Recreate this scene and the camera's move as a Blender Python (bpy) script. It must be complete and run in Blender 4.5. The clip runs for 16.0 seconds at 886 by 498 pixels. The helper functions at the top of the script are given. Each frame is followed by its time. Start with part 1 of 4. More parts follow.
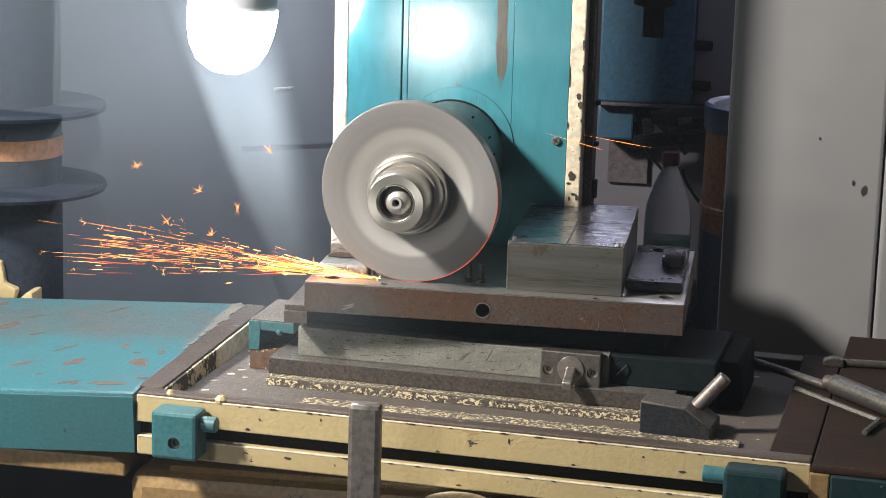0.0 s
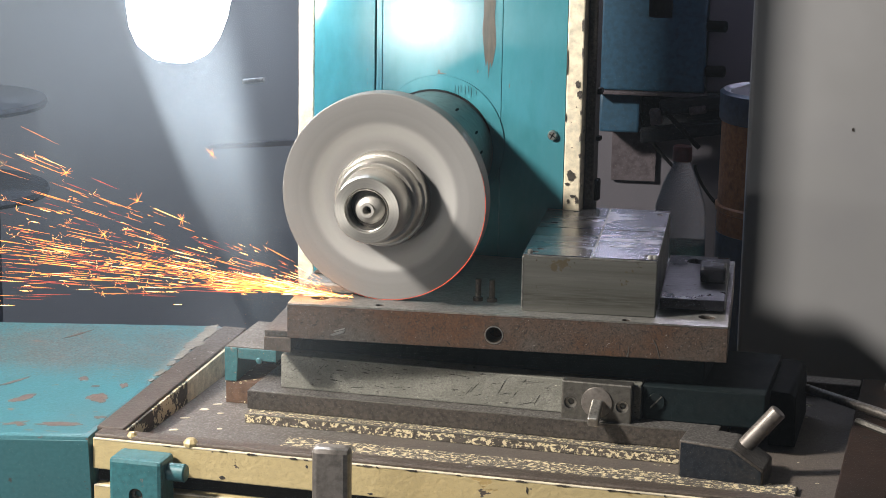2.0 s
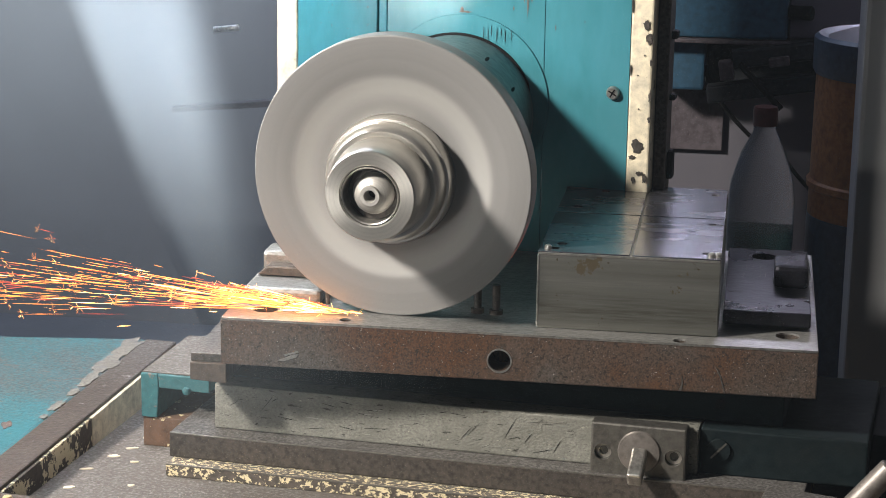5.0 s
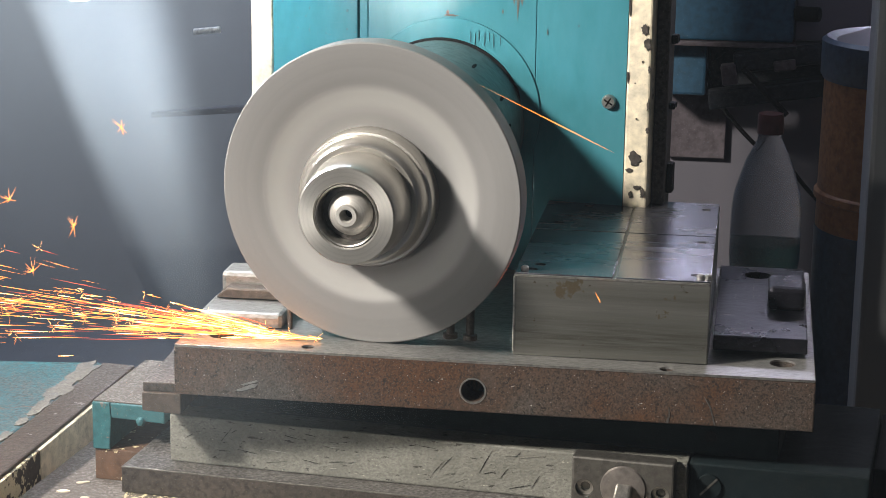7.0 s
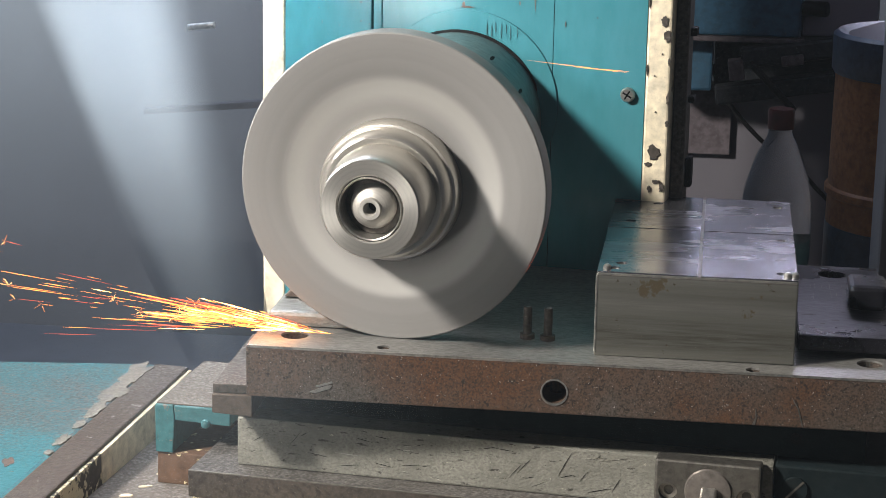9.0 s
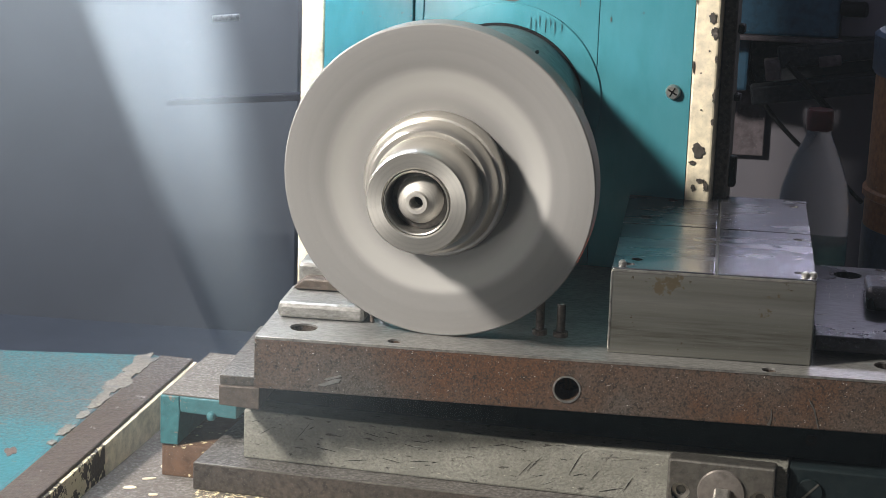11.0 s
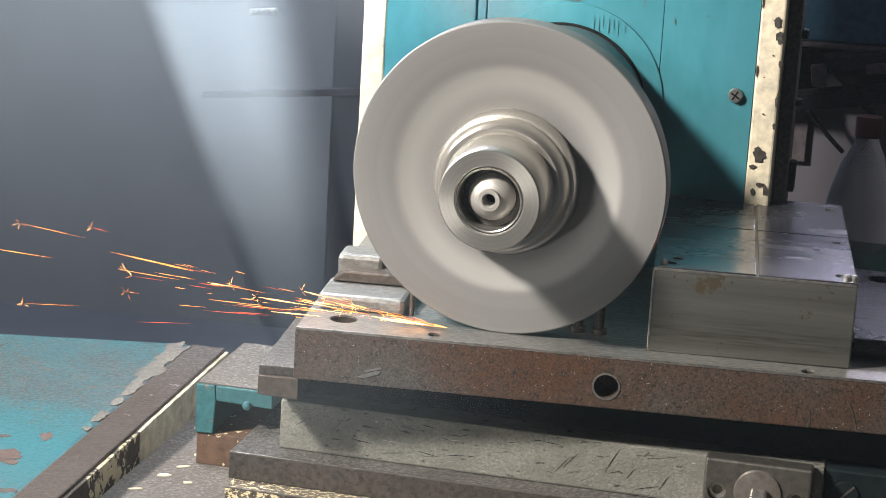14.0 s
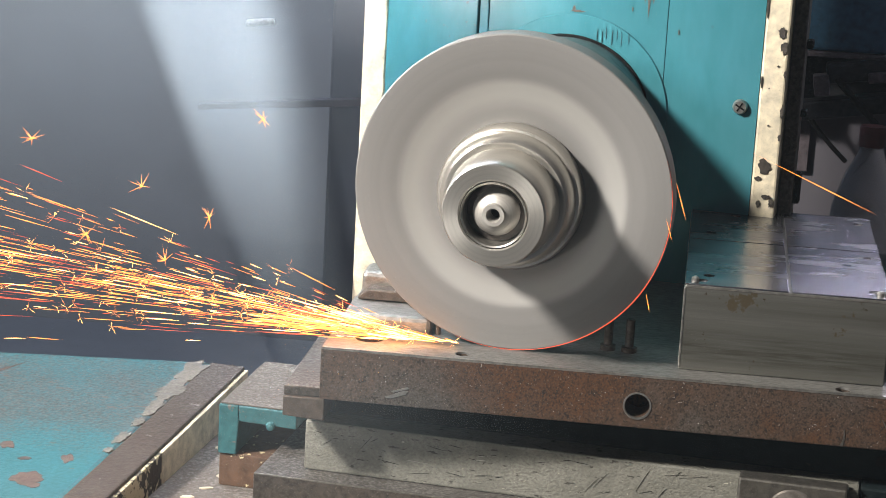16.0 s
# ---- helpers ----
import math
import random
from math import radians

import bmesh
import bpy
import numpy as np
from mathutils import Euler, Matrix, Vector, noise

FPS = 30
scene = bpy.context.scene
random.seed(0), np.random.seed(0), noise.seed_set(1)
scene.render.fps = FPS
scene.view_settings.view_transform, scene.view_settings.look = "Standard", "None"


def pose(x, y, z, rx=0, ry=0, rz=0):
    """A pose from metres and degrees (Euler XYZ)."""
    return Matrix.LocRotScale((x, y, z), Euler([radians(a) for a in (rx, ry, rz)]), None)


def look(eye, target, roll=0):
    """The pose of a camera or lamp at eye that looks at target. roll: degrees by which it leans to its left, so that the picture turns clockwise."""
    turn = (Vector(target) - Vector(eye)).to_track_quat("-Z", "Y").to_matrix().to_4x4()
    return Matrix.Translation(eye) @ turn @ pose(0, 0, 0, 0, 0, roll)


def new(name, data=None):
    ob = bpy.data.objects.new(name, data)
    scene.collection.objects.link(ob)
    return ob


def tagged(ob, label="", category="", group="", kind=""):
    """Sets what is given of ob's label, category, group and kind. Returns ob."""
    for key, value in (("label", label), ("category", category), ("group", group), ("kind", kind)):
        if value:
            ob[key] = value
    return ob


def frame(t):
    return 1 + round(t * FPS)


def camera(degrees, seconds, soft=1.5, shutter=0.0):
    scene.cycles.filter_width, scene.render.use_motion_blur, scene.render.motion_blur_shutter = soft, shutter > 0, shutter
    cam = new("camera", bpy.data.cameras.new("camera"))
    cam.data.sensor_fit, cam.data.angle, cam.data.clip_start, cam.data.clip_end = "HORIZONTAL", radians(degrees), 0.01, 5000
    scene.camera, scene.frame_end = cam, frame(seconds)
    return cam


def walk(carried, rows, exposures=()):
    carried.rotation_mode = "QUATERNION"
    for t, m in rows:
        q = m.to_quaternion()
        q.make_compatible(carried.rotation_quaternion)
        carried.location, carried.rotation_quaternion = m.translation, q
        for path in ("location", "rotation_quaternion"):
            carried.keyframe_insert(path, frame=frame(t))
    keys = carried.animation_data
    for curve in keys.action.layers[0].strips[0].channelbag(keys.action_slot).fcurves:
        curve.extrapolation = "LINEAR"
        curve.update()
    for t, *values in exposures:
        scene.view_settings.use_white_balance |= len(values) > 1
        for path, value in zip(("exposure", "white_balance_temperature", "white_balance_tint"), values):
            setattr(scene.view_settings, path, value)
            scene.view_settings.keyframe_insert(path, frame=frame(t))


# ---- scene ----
cam = camera(23.54, 16.0, 0.7)
PATH = [
    (0.0, look((0.6205, -2.8005, 0.6810), (0.3991, -1.3524, 0.3586), 1.63)),
    (0.5, look((0.6157, -2.7871, 0.6826), (0.3993, -1.3380, 0.3612), 1.35)),
    (1.0, look((0.6305, -2.7535, 0.6789), (0.4125, -1.3045, 0.3581), 1.12)),
    (1.5, look((0.6251, -2.7006, 0.6678), (0.4113, -1.2509, 0.3475), 1.24)),
    (2.0, look((0.5857, -2.4100, 0.6218), (0.3639, -0.9633, 0.2936), 1.02)),
    (2.5, look((0.5455, -2.1232, 0.5662), (0.3124, -0.6794, 0.2328), 0.89)),
    (3.0, look((0.5423, -2.0284, 0.5555), (0.3010, -0.5867, 0.2189), 0.75)),
    (3.5, look((0.5240, -1.9977, 0.5622), (0.2914, -0.5564, 0.2179), 0.90)),
    (6.0, look((0.4281, -1.6391, 0.4787), (0.2188, -0.1972, 0.1219), 0.89)),
    (6.5, look((0.4569, -1.6290, 0.4930), (0.2390, -0.1887, 0.1355), 0.72)),
    (7.0, look((0.4444, -1.6330, 0.4982), (0.2319, -0.1919, 0.1403), 0.82)),
    (7.5, look((0.4399, -1.6205, 0.4898), (0.2266, -0.1781, 0.1377), 0.75)),
    (8.0, look((0.4317, -1.6228, 0.4905), (0.2212, -0.1802, 0.1379), 0.70)),
    (8.5, look((0.4215, -1.6196, 0.4916), (0.2181, -0.1765, 0.1365), 0.77)),
    (9.0, look((0.3941, -1.6135, 0.4840), (0.2063, -0.1685, 0.1282), 1.06)),
    (11.5, look((0.3423, -1.5881, 0.4724), (0.1573, -0.1426, 0.1168), 2.21)),
    (12.0, look((0.3231, -1.5907, 0.4728), (0.1434, -0.1445, 0.1173), 2.46)),
    (12.5, look((0.3045, -1.5897, 0.4760), (0.1301, -0.1430, 0.1202), 2.63)),
    (13.0, look((0.2997, -1.5918, 0.4716), (0.1240, -0.1453, 0.1156), 2.98)),
    (13.5, look((0.2946, -1.5961, 0.4685), (0.1176, -0.1497, 0.1129), 3.24)),
    (14.0, look((0.2915, -1.5996, 0.4681), (0.1131, -0.1534, 0.1123), 3.37)),
    (14.5, look((0.2840, -1.6053, 0.4680), (0.1083, -0.1581, 0.1149), 3.34)),
    (15.0, look((0.3000, -1.5953, 0.4780), (0.1194, -0.1488, 0.1243), 3.21)),
    (15.5, look((0.2978, -1.5859, 0.4699), (0.1171, -0.1387, 0.1193), 3.18)),
    (16.0, look((0.2813, -1.5799, 0.4701), (0.1066, -0.1322, 0.1187), 3.12)),
]
TABLE = [(0.0, -0.0003), (0.5, 0.0128), (1.0, 0.0214), (1.5, 0.0263), (2.0, 0.0293), (2.5, 0.0322), (3.0, 0.0312), (3.5, 0.0142), (6.0, -0.0216), (6.5, -0.0219), (7.0, -0.0204), (7.5, -0.0077), (8.0, 0.0109), (8.5, 0.0231), (9.0, 0.0260), (11.5, -0.0066), (12.0, -0.0102), (12.5, -0.0155), (13.0, -0.0163), (13.5, -0.0206), (14.0, -0.0208), (14.5, -0.0233), (15.0, -0.0213), (15.5, -0.0162), (16.0, -0.0015)]

walk(cam, PATH)

# ---- light ----
world = bpy.data.worlds.new("workshop_air")
scene.world = world
world.use_nodes = True
world.node_tree.nodes["Background"].inputs[0].default_value = (0.72, 0.76, 0.9, 1)
world.node_tree.nodes["Background"].inputs[1].default_value = 0.062
scene.view_settings.exposure = 0.52

LAMP = Vector((-0.148, 0.150, 0.316))          # centre of the work lamp's bulb


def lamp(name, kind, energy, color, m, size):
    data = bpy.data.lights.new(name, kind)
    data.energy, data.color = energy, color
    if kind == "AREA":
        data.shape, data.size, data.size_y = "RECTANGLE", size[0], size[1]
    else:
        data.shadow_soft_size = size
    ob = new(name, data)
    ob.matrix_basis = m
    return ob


tube_light = lamp("tube_light", "AREA", 8.0, (0.80, 0.78, 1.0), look((0.46, 1.25, 0.66), (0.42, 0.15, 0.05)), (0.7, 0.14))
# unseen fill added to brighten the bench, bottle and drum
bench_light = lamp("bench_light", "AREA", 0.32, (0.84, 0.82, 1.0), look((0.45, 0.63, 1.1), (0.48, 0.95, -0.1)), (0.5, 0.1))
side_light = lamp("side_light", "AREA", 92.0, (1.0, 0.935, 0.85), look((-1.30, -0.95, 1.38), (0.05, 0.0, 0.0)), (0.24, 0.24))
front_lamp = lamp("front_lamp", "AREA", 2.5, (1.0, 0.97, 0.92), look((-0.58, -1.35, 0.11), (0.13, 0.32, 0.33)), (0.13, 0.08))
# broad overhead fill, added with no fixture to lift the darkest tones
ceiling_light = lamp("ceiling_light", "AREA", 2.8, (0.9, 0.94, 1.0), look((0.2, -0.6, 2.9), (0.2, 0.2, 0.0)), (2.4, 1.6))
# added fill that only brightens the back wall on the left
rear_light = lamp("rear_light", "AREA", 34.0, (0.62, 0.74, 1.0), look((-1.2, 2.0, 2.9), (-1.0, 3.4, 0.0)), (2.0, 0.5))


# ---- materials ----
def surface(name, c1, c2=None, scale=8.0, rough=0.5, metal=0.0, bump=0.1, fine=120.0, wear=None, wear_at=0.62, wear_scale=20.0, spread=0.25, stretch=(1, 1, 1), wear2=None, wear2_at=0.7, wear2_scale=6.0, dust=0.0, dust_from=None, grit=0.5, dust_to=None, wear_stretch=(1, 1, 1), spec=0.5, dust_tone=1.0):
    """A worn surface: two tones in large patches, fine grain, relief, and one or two kinds of wear with sharp outlines."""
    m = bpy.data.materials.new(name)
    m.use_nodes = True
    nt = m.node_tree
    n, l = nt.nodes, nt.links
    b = n["Principled BSDF"]
    b.inputs["Metallic"].default_value = metal
    b.inputs["Specular IOR Level"].default_value = spec
    tc = n.new("ShaderNodeTexCoord")
    mp = n.new("ShaderNodeMapping")
    mp.inputs["Scale"].default_value = stretch
    info = n.new("ShaderNodeObjectInfo")
    off = n.new("ShaderNodeVectorMath")
    off.operation = "MULTIPLY_ADD"
    off.inputs[1].default_value = (7, 7, 7)
    l.new(info.outputs["Random"], off.inputs[0])
    l.new(tc.outputs["Object"], off.inputs[2])
    l.new(off.outputs[0], mp.inputs[0])

    mw = n.new("ShaderNodeMapping")
    mw.inputs["Scale"].default_value = wear_stretch
    l.new(off.outputs[0], mw.inputs[0])

    def grain(sc, detail=5.0, rough_=0.6, where=mp):
        x = n.new("ShaderNodeTexNoise")
        x.inputs["Scale"].default_value, x.inputs["Detail"].default_value, x.inputs["Roughness"].default_value = sc, detail, rough_
        l.new(where.outputs[0], x.inputs["Vector"])
        return x.outputs["Fac"]

    def mix(fac, a, bb):
        x = n.new("ShaderNodeMix")
        x.data_type = "RGBA"
        l.new(fac, x.inputs["Factor"])
        for s, v in ((6, a), (7, bb)):
            if isinstance(v, tuple):
                x.inputs[s].default_value = (*v, 1)
            else:
                l.new(v, x.inputs[s])
        return x.outputs[2]

    def band(v, lo, hi):
        x = n.new("ShaderNodeMapRange")
        x.inputs["From Min"].default_value, x.inputs["From Max"].default_value = lo, hi
        l.new(v, x.inputs[0])
        return x.outputs[0]

    c2 = c2 or tuple(v * 0.75 for v in c1)
    g1, g2 = grain(scale), grain(fine, 3.0)
    col = mix(band(g1, 0.5 - spread, 0.5 + spread), c1, c2)
    col = mix(band(g2, 0.38, 0.72), col, tuple(v * grit for v in c1))
    r = n.new("ShaderNodeMapRange")
    r.inputs["To Min"].default_value, r.inputs["To Max"].default_value = max(rough - 0.12, 0.03), min(rough + 0.15, 1)
    l.new(g1, r.inputs[0])
    if dust:
        # grey grinding grit that settles on upward faces, thicker near the wheel where dust_from is given
        geo, sep = n.new("ShaderNodeNewGeometry"), n.new("ShaderNodeSeparateXYZ")
        l.new(geo.outputs["Normal"], sep.inputs[0])
        up = band(sep.outputs["Z"], 0.55, 0.9)
        pn = n.new("ShaderNodeTexNoise")
        pn.inputs["Scale"].default_value, pn.inputs["Detail"].default_value, pn.inputs["Roughness"].default_value = 9, 7.0, 0.7
        l.new(tc.outputs["Object"], pn.inputs["Vector"])

        def times(a, bb):
            x = n.new("ShaderNodeMath")
            x.operation = "MULTIPLY"
            l.new(a, x.inputs[0])
            l.new(bb, x.inputs[1])
            return x.outputs[0]

        amount = up
        if dust_from:
            axis, lo, hi = dust_from
            pos = n.new("ShaderNodeSeparateXYZ")
            l.new(tc.outputs["Object"], pos.inputs[0])
            amount = times(amount, band(pos.outputs[axis], lo, hi))
            if dust_to:
                amount = times(amount, band(pos.outputs[axis], dust_to[1], dust_to[0]))
        # grains lie closer together where more grit has settled
        sums = []
        for v, k in ((amount, dust), (grain(300, 2.0, 0.6, off), 0.5), (pn.outputs["Fac"], 0.35)):
            x = n.new("ShaderNodeMath")
            x.operation = "MULTIPLY"
            x.inputs[1].default_value = k
            l.new(v, x.inputs[0])
            sums.append(x.outputs[0])
        tot = sums[0]
        for v in sums[1:]:
            x = n.new("ShaderNodeMath")
            l.new(tot, x.inputs[0])
            l.new(v, x.inputs[1])
            tot = x.outputs[0]
        cover = times(up, band(tot, 0.66, 0.86))
        speck = mix(band(grain(380, 2.0, 0.6, off), 0.40, 0.70), tuple(v * dust_tone for v in (0.075, 0.070, 0.066)), tuple(v * dust_tone for v in (0.235, 0.225, 0.214)))
        col = mix(cover, col, speck)
    height = g2
    for w, at, sc in ((wear, wear_at, wear_scale), (wear2, wear2_at, wear2_scale)):
        if w:
            g = band(grain(sc, 8.0, 0.68, mw), at, at + 0.012)
            col = mix(g, col, w)
            h = n.new("ShaderNodeMath")
            h.operation = "SUBTRACT"
            l.new(height, h.inputs[0])
            l.new(g, h.inputs[1])
            height = h.outputs[0]
    bp = n.new("ShaderNodeBump")
    bp.inputs["Strength"].default_value, bp.inputs["Distance"].default_value = bump, 0.002
    l.new(height, bp.inputs["Height"])
    l.new(bp.outputs[0], b.inputs["Normal"])
    l.new(col, b.inputs["Base Color"])
    l.new(r.outputs[0], b.inputs["Roughness"])
    return m


def glow(name, color, strength):
    m = bpy.data.materials.new(name)
    m.use_nodes = True
    b = m.node_tree.nodes["Principled BSDF"]
    b.inputs["Base Color"].default_value = (0.02, 0.02, 0.02, 1)
    b.inputs["Emission Color"].default_value = (*color, 1)
    b.inputs["Emission Strength"].default_value = strength
    return m


M_TEAL = surface("teal_paint", (0.036, 0.150, 0.170), (0.034, 0.112, 0.128), 9, 0.45, bump=0.10, fine=160, wear=(0.14, 0.13, 0.12), wear_at=0.63, wear_scale=60, dust=0.20, grit=0.6)
M_TEAL_COLUMN = surface("teal_enamel", (0.050, 0.222, 0.265), (0.055, 0.185, 0.222), 5, 0.11, bump=0.03, fine=60, wear=(0.07, 0.085, 0.085), wear_at=0.685, wear_scale=30, stretch=(1, 1, 0.4), spread=0.3, grit=0.8)
M_TEAL_DECK = surface("worn_teal_deck", (0.034, 0.160, 0.190), (0.046, 0.130, 0.152), 7, 0.42, bump=0.25, fine=240, wear=(0.125, 0.085, 0.07), wear_at=0.638, wear_scale=46, wear2=(0.09, 0.08, 0.075), wear2_at=0.65, wear2_scale=120, dust=0.36, dust_from=("Y", 0.06, 0.27), dust_to=(0.36, 0.75), wear_stretch=(0.5, 1.3, 1), grit=0.62, dust_tone=0.62)
M_TEAL_FRONT = surface("darker_teal_front", (0.025, 0.125, 0.145), (0.03, 0.10, 0.115), 8, 0.5, bump=0.25, fine=200, wear=(0.04, 0.045, 0.045), wear_at=0.645, wear_scale=34, grit=0.7)
M_TEAL_DARK = surface("teal_paint_dirty", (0.03, 0.16, 0.19), (0.03, 0.10, 0.12), 9, 0.5, bump=0.2, wear=(0.11, 0.09, 0.07), wear_at=0.64)
# much darker teal for the right-hand stop block and end front
M_TEAL_NEAR_BLACK = surface("near_black_teal", (0.008, 0.034, 0.040), (0.012, 0.024, 0.026), 12, 0.6, bump=0.2, spec=0.2, wear=(0.05, 0.16, 0.17), wear_at=0.66, wear_scale=40)
# near-black teal with the shade below the work plate put into the colour
M_DARKTEAL = surface("shaded_dark_teal", (0.006, 0.014, 0.017), (0.010, 0.012, 0.012), 12, 0.7, bump=0.3, wear=(0.05, 0.047, 0.038), wear_at=0.69, wear_scale=60, spec=0.1)
M_CREAM = surface("cream_paint", (0.50, 0.405, 0.215), (0.39, 0.305, 0.150), 9, 0.42, bump=0.4, fine=150, wear=(0.07, 0.055, 0.045), wear_at=0.65, wear_scale=42, wear2=(0.36, 0.26, 0.11), wear2_at=0.63, wear2_scale=10, grit=0.8, wear_stretch=(0.6, 1, 1))
M_CREAM_STRIP = surface("cream_strip", (0.74, 0.67, 0.52), (0.66, 0.57, 0.40), 6, 0.5, bump=0.2, fine=70, wear=(0.16, 0.13, 0.09), wear_at=0.66, wear_scale=18)
M_FLAKE = surface("flaking_cream_on_iron", (0.085, 0.072, 0.06), (0.12, 0.10, 0.085), 14, 0.6, bump=0.5, wear=(0.64, 0.55, 0.35), wear_at=0.530, wear_scale=250, dust=0.26, wear_stretch=(0.8, 1, 1))
M_FLOOR = surface("gritty_tray_floor", (0.125, 0.104, 0.09), (0.085, 0.07, 0.06), 9, 0.75, bump=0.6, fine=380, wear=(0.62, 0.55, 0.38), wear_at=0.675, wear_scale=34, dust=0.36, dust_from=("X", 0.70, 0.15))
M_RIM = surface("rusty_rim", (0.115, 0.092, 0.076), (0.085, 0.066, 0.054), 10, 0.5, 0.35, bump=0.45, fine=260, wear=(0.28, 0.26, 0.25), wear_at=0.665, wear_scale=40, dust=0.33, dust_from=("Y", 0.03, 0.40))
# the pale wear2 specks are painted glints of the rough steel
M_PLATE = surface("dark_rough_steel", (0.118, 0.104, 0.092), (0.125, 0.062, 0.034), 8, 0.42, 0.4, bump=0.32, fine=700, spread=0.13, wear=(0.034, 0.028, 0.024), wear_at=0.60, wear_scale=230, wear2=(0.50, 0.46, 0.41), wear2_at=0.655, wear2_scale=520, grit=0.25)
M_GROUND = surface("ground_steel", (0.36, 0.355, 0.34), (0.28, 0.275, 0.265), 9, 0.45, 0.7, bump=0.15, fine=350, stretch=(0.5, 1.5, 1), dust=0.16)
M_BLOCK = surface("milled_block_steel", (0.27, 0.268, 0.245), (0.085, 0.083, 0.066), 26, 0.34, 0.7, bump=0.14, fine=300, stretch=(0.07, 1, 1.5), spread=0.20, wear=(0.09, 0.075, 0.05), wear_at=0.66, wear_scale=90, wear2=(0.14, 0.115, 0.075), wear2_at=0.62, wear2_scale=18, grit=0.62)
M_BLOCKTOP = surface("ground_block_top", (0.30, 0.30, 0.33), (0.20, 0.20, 0.225), 14, 0.24, 0.9, bump=0.12, fine=120, stretch=(0.5, 2.2, 1), wear=(0.13, 0.13, 0.14), wear_at=0.62, wear_scale=36)
M_CLAMP = surface("scuffed_dark_steel", (0.036, 0.036, 0.046), (0.026, 0.026, 0.033), 12, 0.28, 0.7, bump=0.15, fine=120, wear=(0.26, 0.26, 0.30), wear_at=0.655, wear_scale=60, wear_stretch=(1, 0.3, 1))
M_UNDERCOAT = surface("bare_undercoat", (0.21, 0.195, 0.165), (0.15, 0.145, 0.13), 14, 0.6, bump=0.2, fine=200, wear=(0.12, 0.12, 0.12), wear_at=0.58, wear_scale=40, dust=0.3)
M_TOOL = surface("scuffed_tool_steel", (0.23, 0.22, 0.20), (0.15, 0.14, 0.125), 30, 0.42, 0.85, bump=0.2, fine=200, wear=(0.10, 0.09, 0.08), wear_at=0.64, wear_scale=60)
M_VISE = surface("stained_vise_iron", (0.30, 0.298, 0.262), (0.15, 0.148, 0.126), 30, 0.5, 0.25, bump=0.4, fine=520, wear=(0.06, 0.057, 0.05), wear_at=0.612, wear_scale=190, stretch=(0.8, 1, 1), wear2=(0.45, 0.43, 0.36), wear2_at=0.665, wear2_scale=200, wear_stretch=(0.45, 1, 1.4), grit=0.5)
M_DARKIRON = surface("dark_iron", (0.072, 0.064, 0.058), (0.10, 0.082, 0.068), 10, 0.5, 0.4, bump=0.3, fine=250, dust=0.40)
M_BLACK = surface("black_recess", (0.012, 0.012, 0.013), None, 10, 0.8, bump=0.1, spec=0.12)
M_STEEL = surface("bright_steel", (0.62, 0.60, 0.56), (0.52, 0.50, 0.46), 10, 0.3, 0.9, bump=0.05, fine=150)
M_RUSTFLAKE = surface("rust_with_cream_flakes", (0.13, 0.07, 0.04), (0.09, 0.06, 0.045), 30, 0.6, bump=0.4, wear=(0.62, 0.53, 0.32), wear_at=0.58, wear_scale=60)
M_WALLFLAKE = surface("dark_iron_with_cream_flakes", (0.045, 0.038, 0.032), (0.07, 0.055, 0.045), 14, 0.6, bump=0.4, wear=(0.60, 0.53, 0.36), wear_at=0.515, wear_scale=60)
M_WEDGE = surface("oily_blue_black", (0.018, 0.024, 0.034), (0.028, 0.027, 0.027), 14, 0.6, bump=0.2, fine=200, wear=(0.06, 0.056, 0.052), wear_at=0.70, wear_scale=50, spec=0.15)
M_HOUSING = surface("blued_housing", (0.085, 0.160, 0.172), (0.135, 0.165, 0.160), 10, 0.4, 0.3, bump=0.2, fine=120, wear=(0.015, 0.02, 0.025), wear_at=0.62, wear_scale=30, stretch=(1, 2.5, 1))
M_GREYWALL = surface("grey_cabinet_paint", (0.31, 0.31, 0.315), (0.24, 0.24, 0.25), 4, 0.5, bump=0.05, fine=14, wear=(0.16, 0.15, 0.14), wear_at=0.72, wear_scale=17, grit=0.85)
M_NAVY = surface("navy_paint", (0.02, 0.075, 0.13), (0.015, 0.055, 0.10), 5, 0.5, bump=0.1)
M_BACK = surface("dim_workshop_wall", (0.16, 0.18, 0.215), (0.12, 0.135, 0.165), 0.9, 0.85, bump=0.05, fine=6, grit=0.85)
M_LILAC = surface("pale_bench", (0.105, 0.099, 0.118), (0.078, 0.074, 0.090), 3, 0.7, bump=0.05, fine=20, grit=0.88)
M_RAIL = surface("dull_pink_grey_rail", (0.10, 0.085, 0.095), (0.07, 0.06, 0.068), 8, 0.7, bump=0.1, spec=0.2)
M_ORANGE = surface("orange_fibre_drum", (0.36, 0.15, 0.05), (0.29, 0.12, 0.04), 6, 0.6, bump=0.1)
M_BLUE = surface("blue_lacquer", (0.03, 0.06, 0.12), (0.025, 0.045, 0.085), 6, 0.45, bump=0.1)
M_REEL = surface("dusty_blue_black_lacquer", (0.018, 0.028, 0.050), (0.024, 0.028, 0.038), 6, 0.7, bump=0.1, spec=0.2)
M_RED = surface("red_plastic", (0.10, 0.018, 0.018), None, 6, 0.4, bump=0.05)
M_TAN = surface("oily_cream_saddle", (0.36, 0.24, 0.105), (0.20, 0.12, 0.05), 5, 0.45, bump=0.2, wear=(0.10, 0.07, 0.05), wear_at=0.64, wear_scale=16)
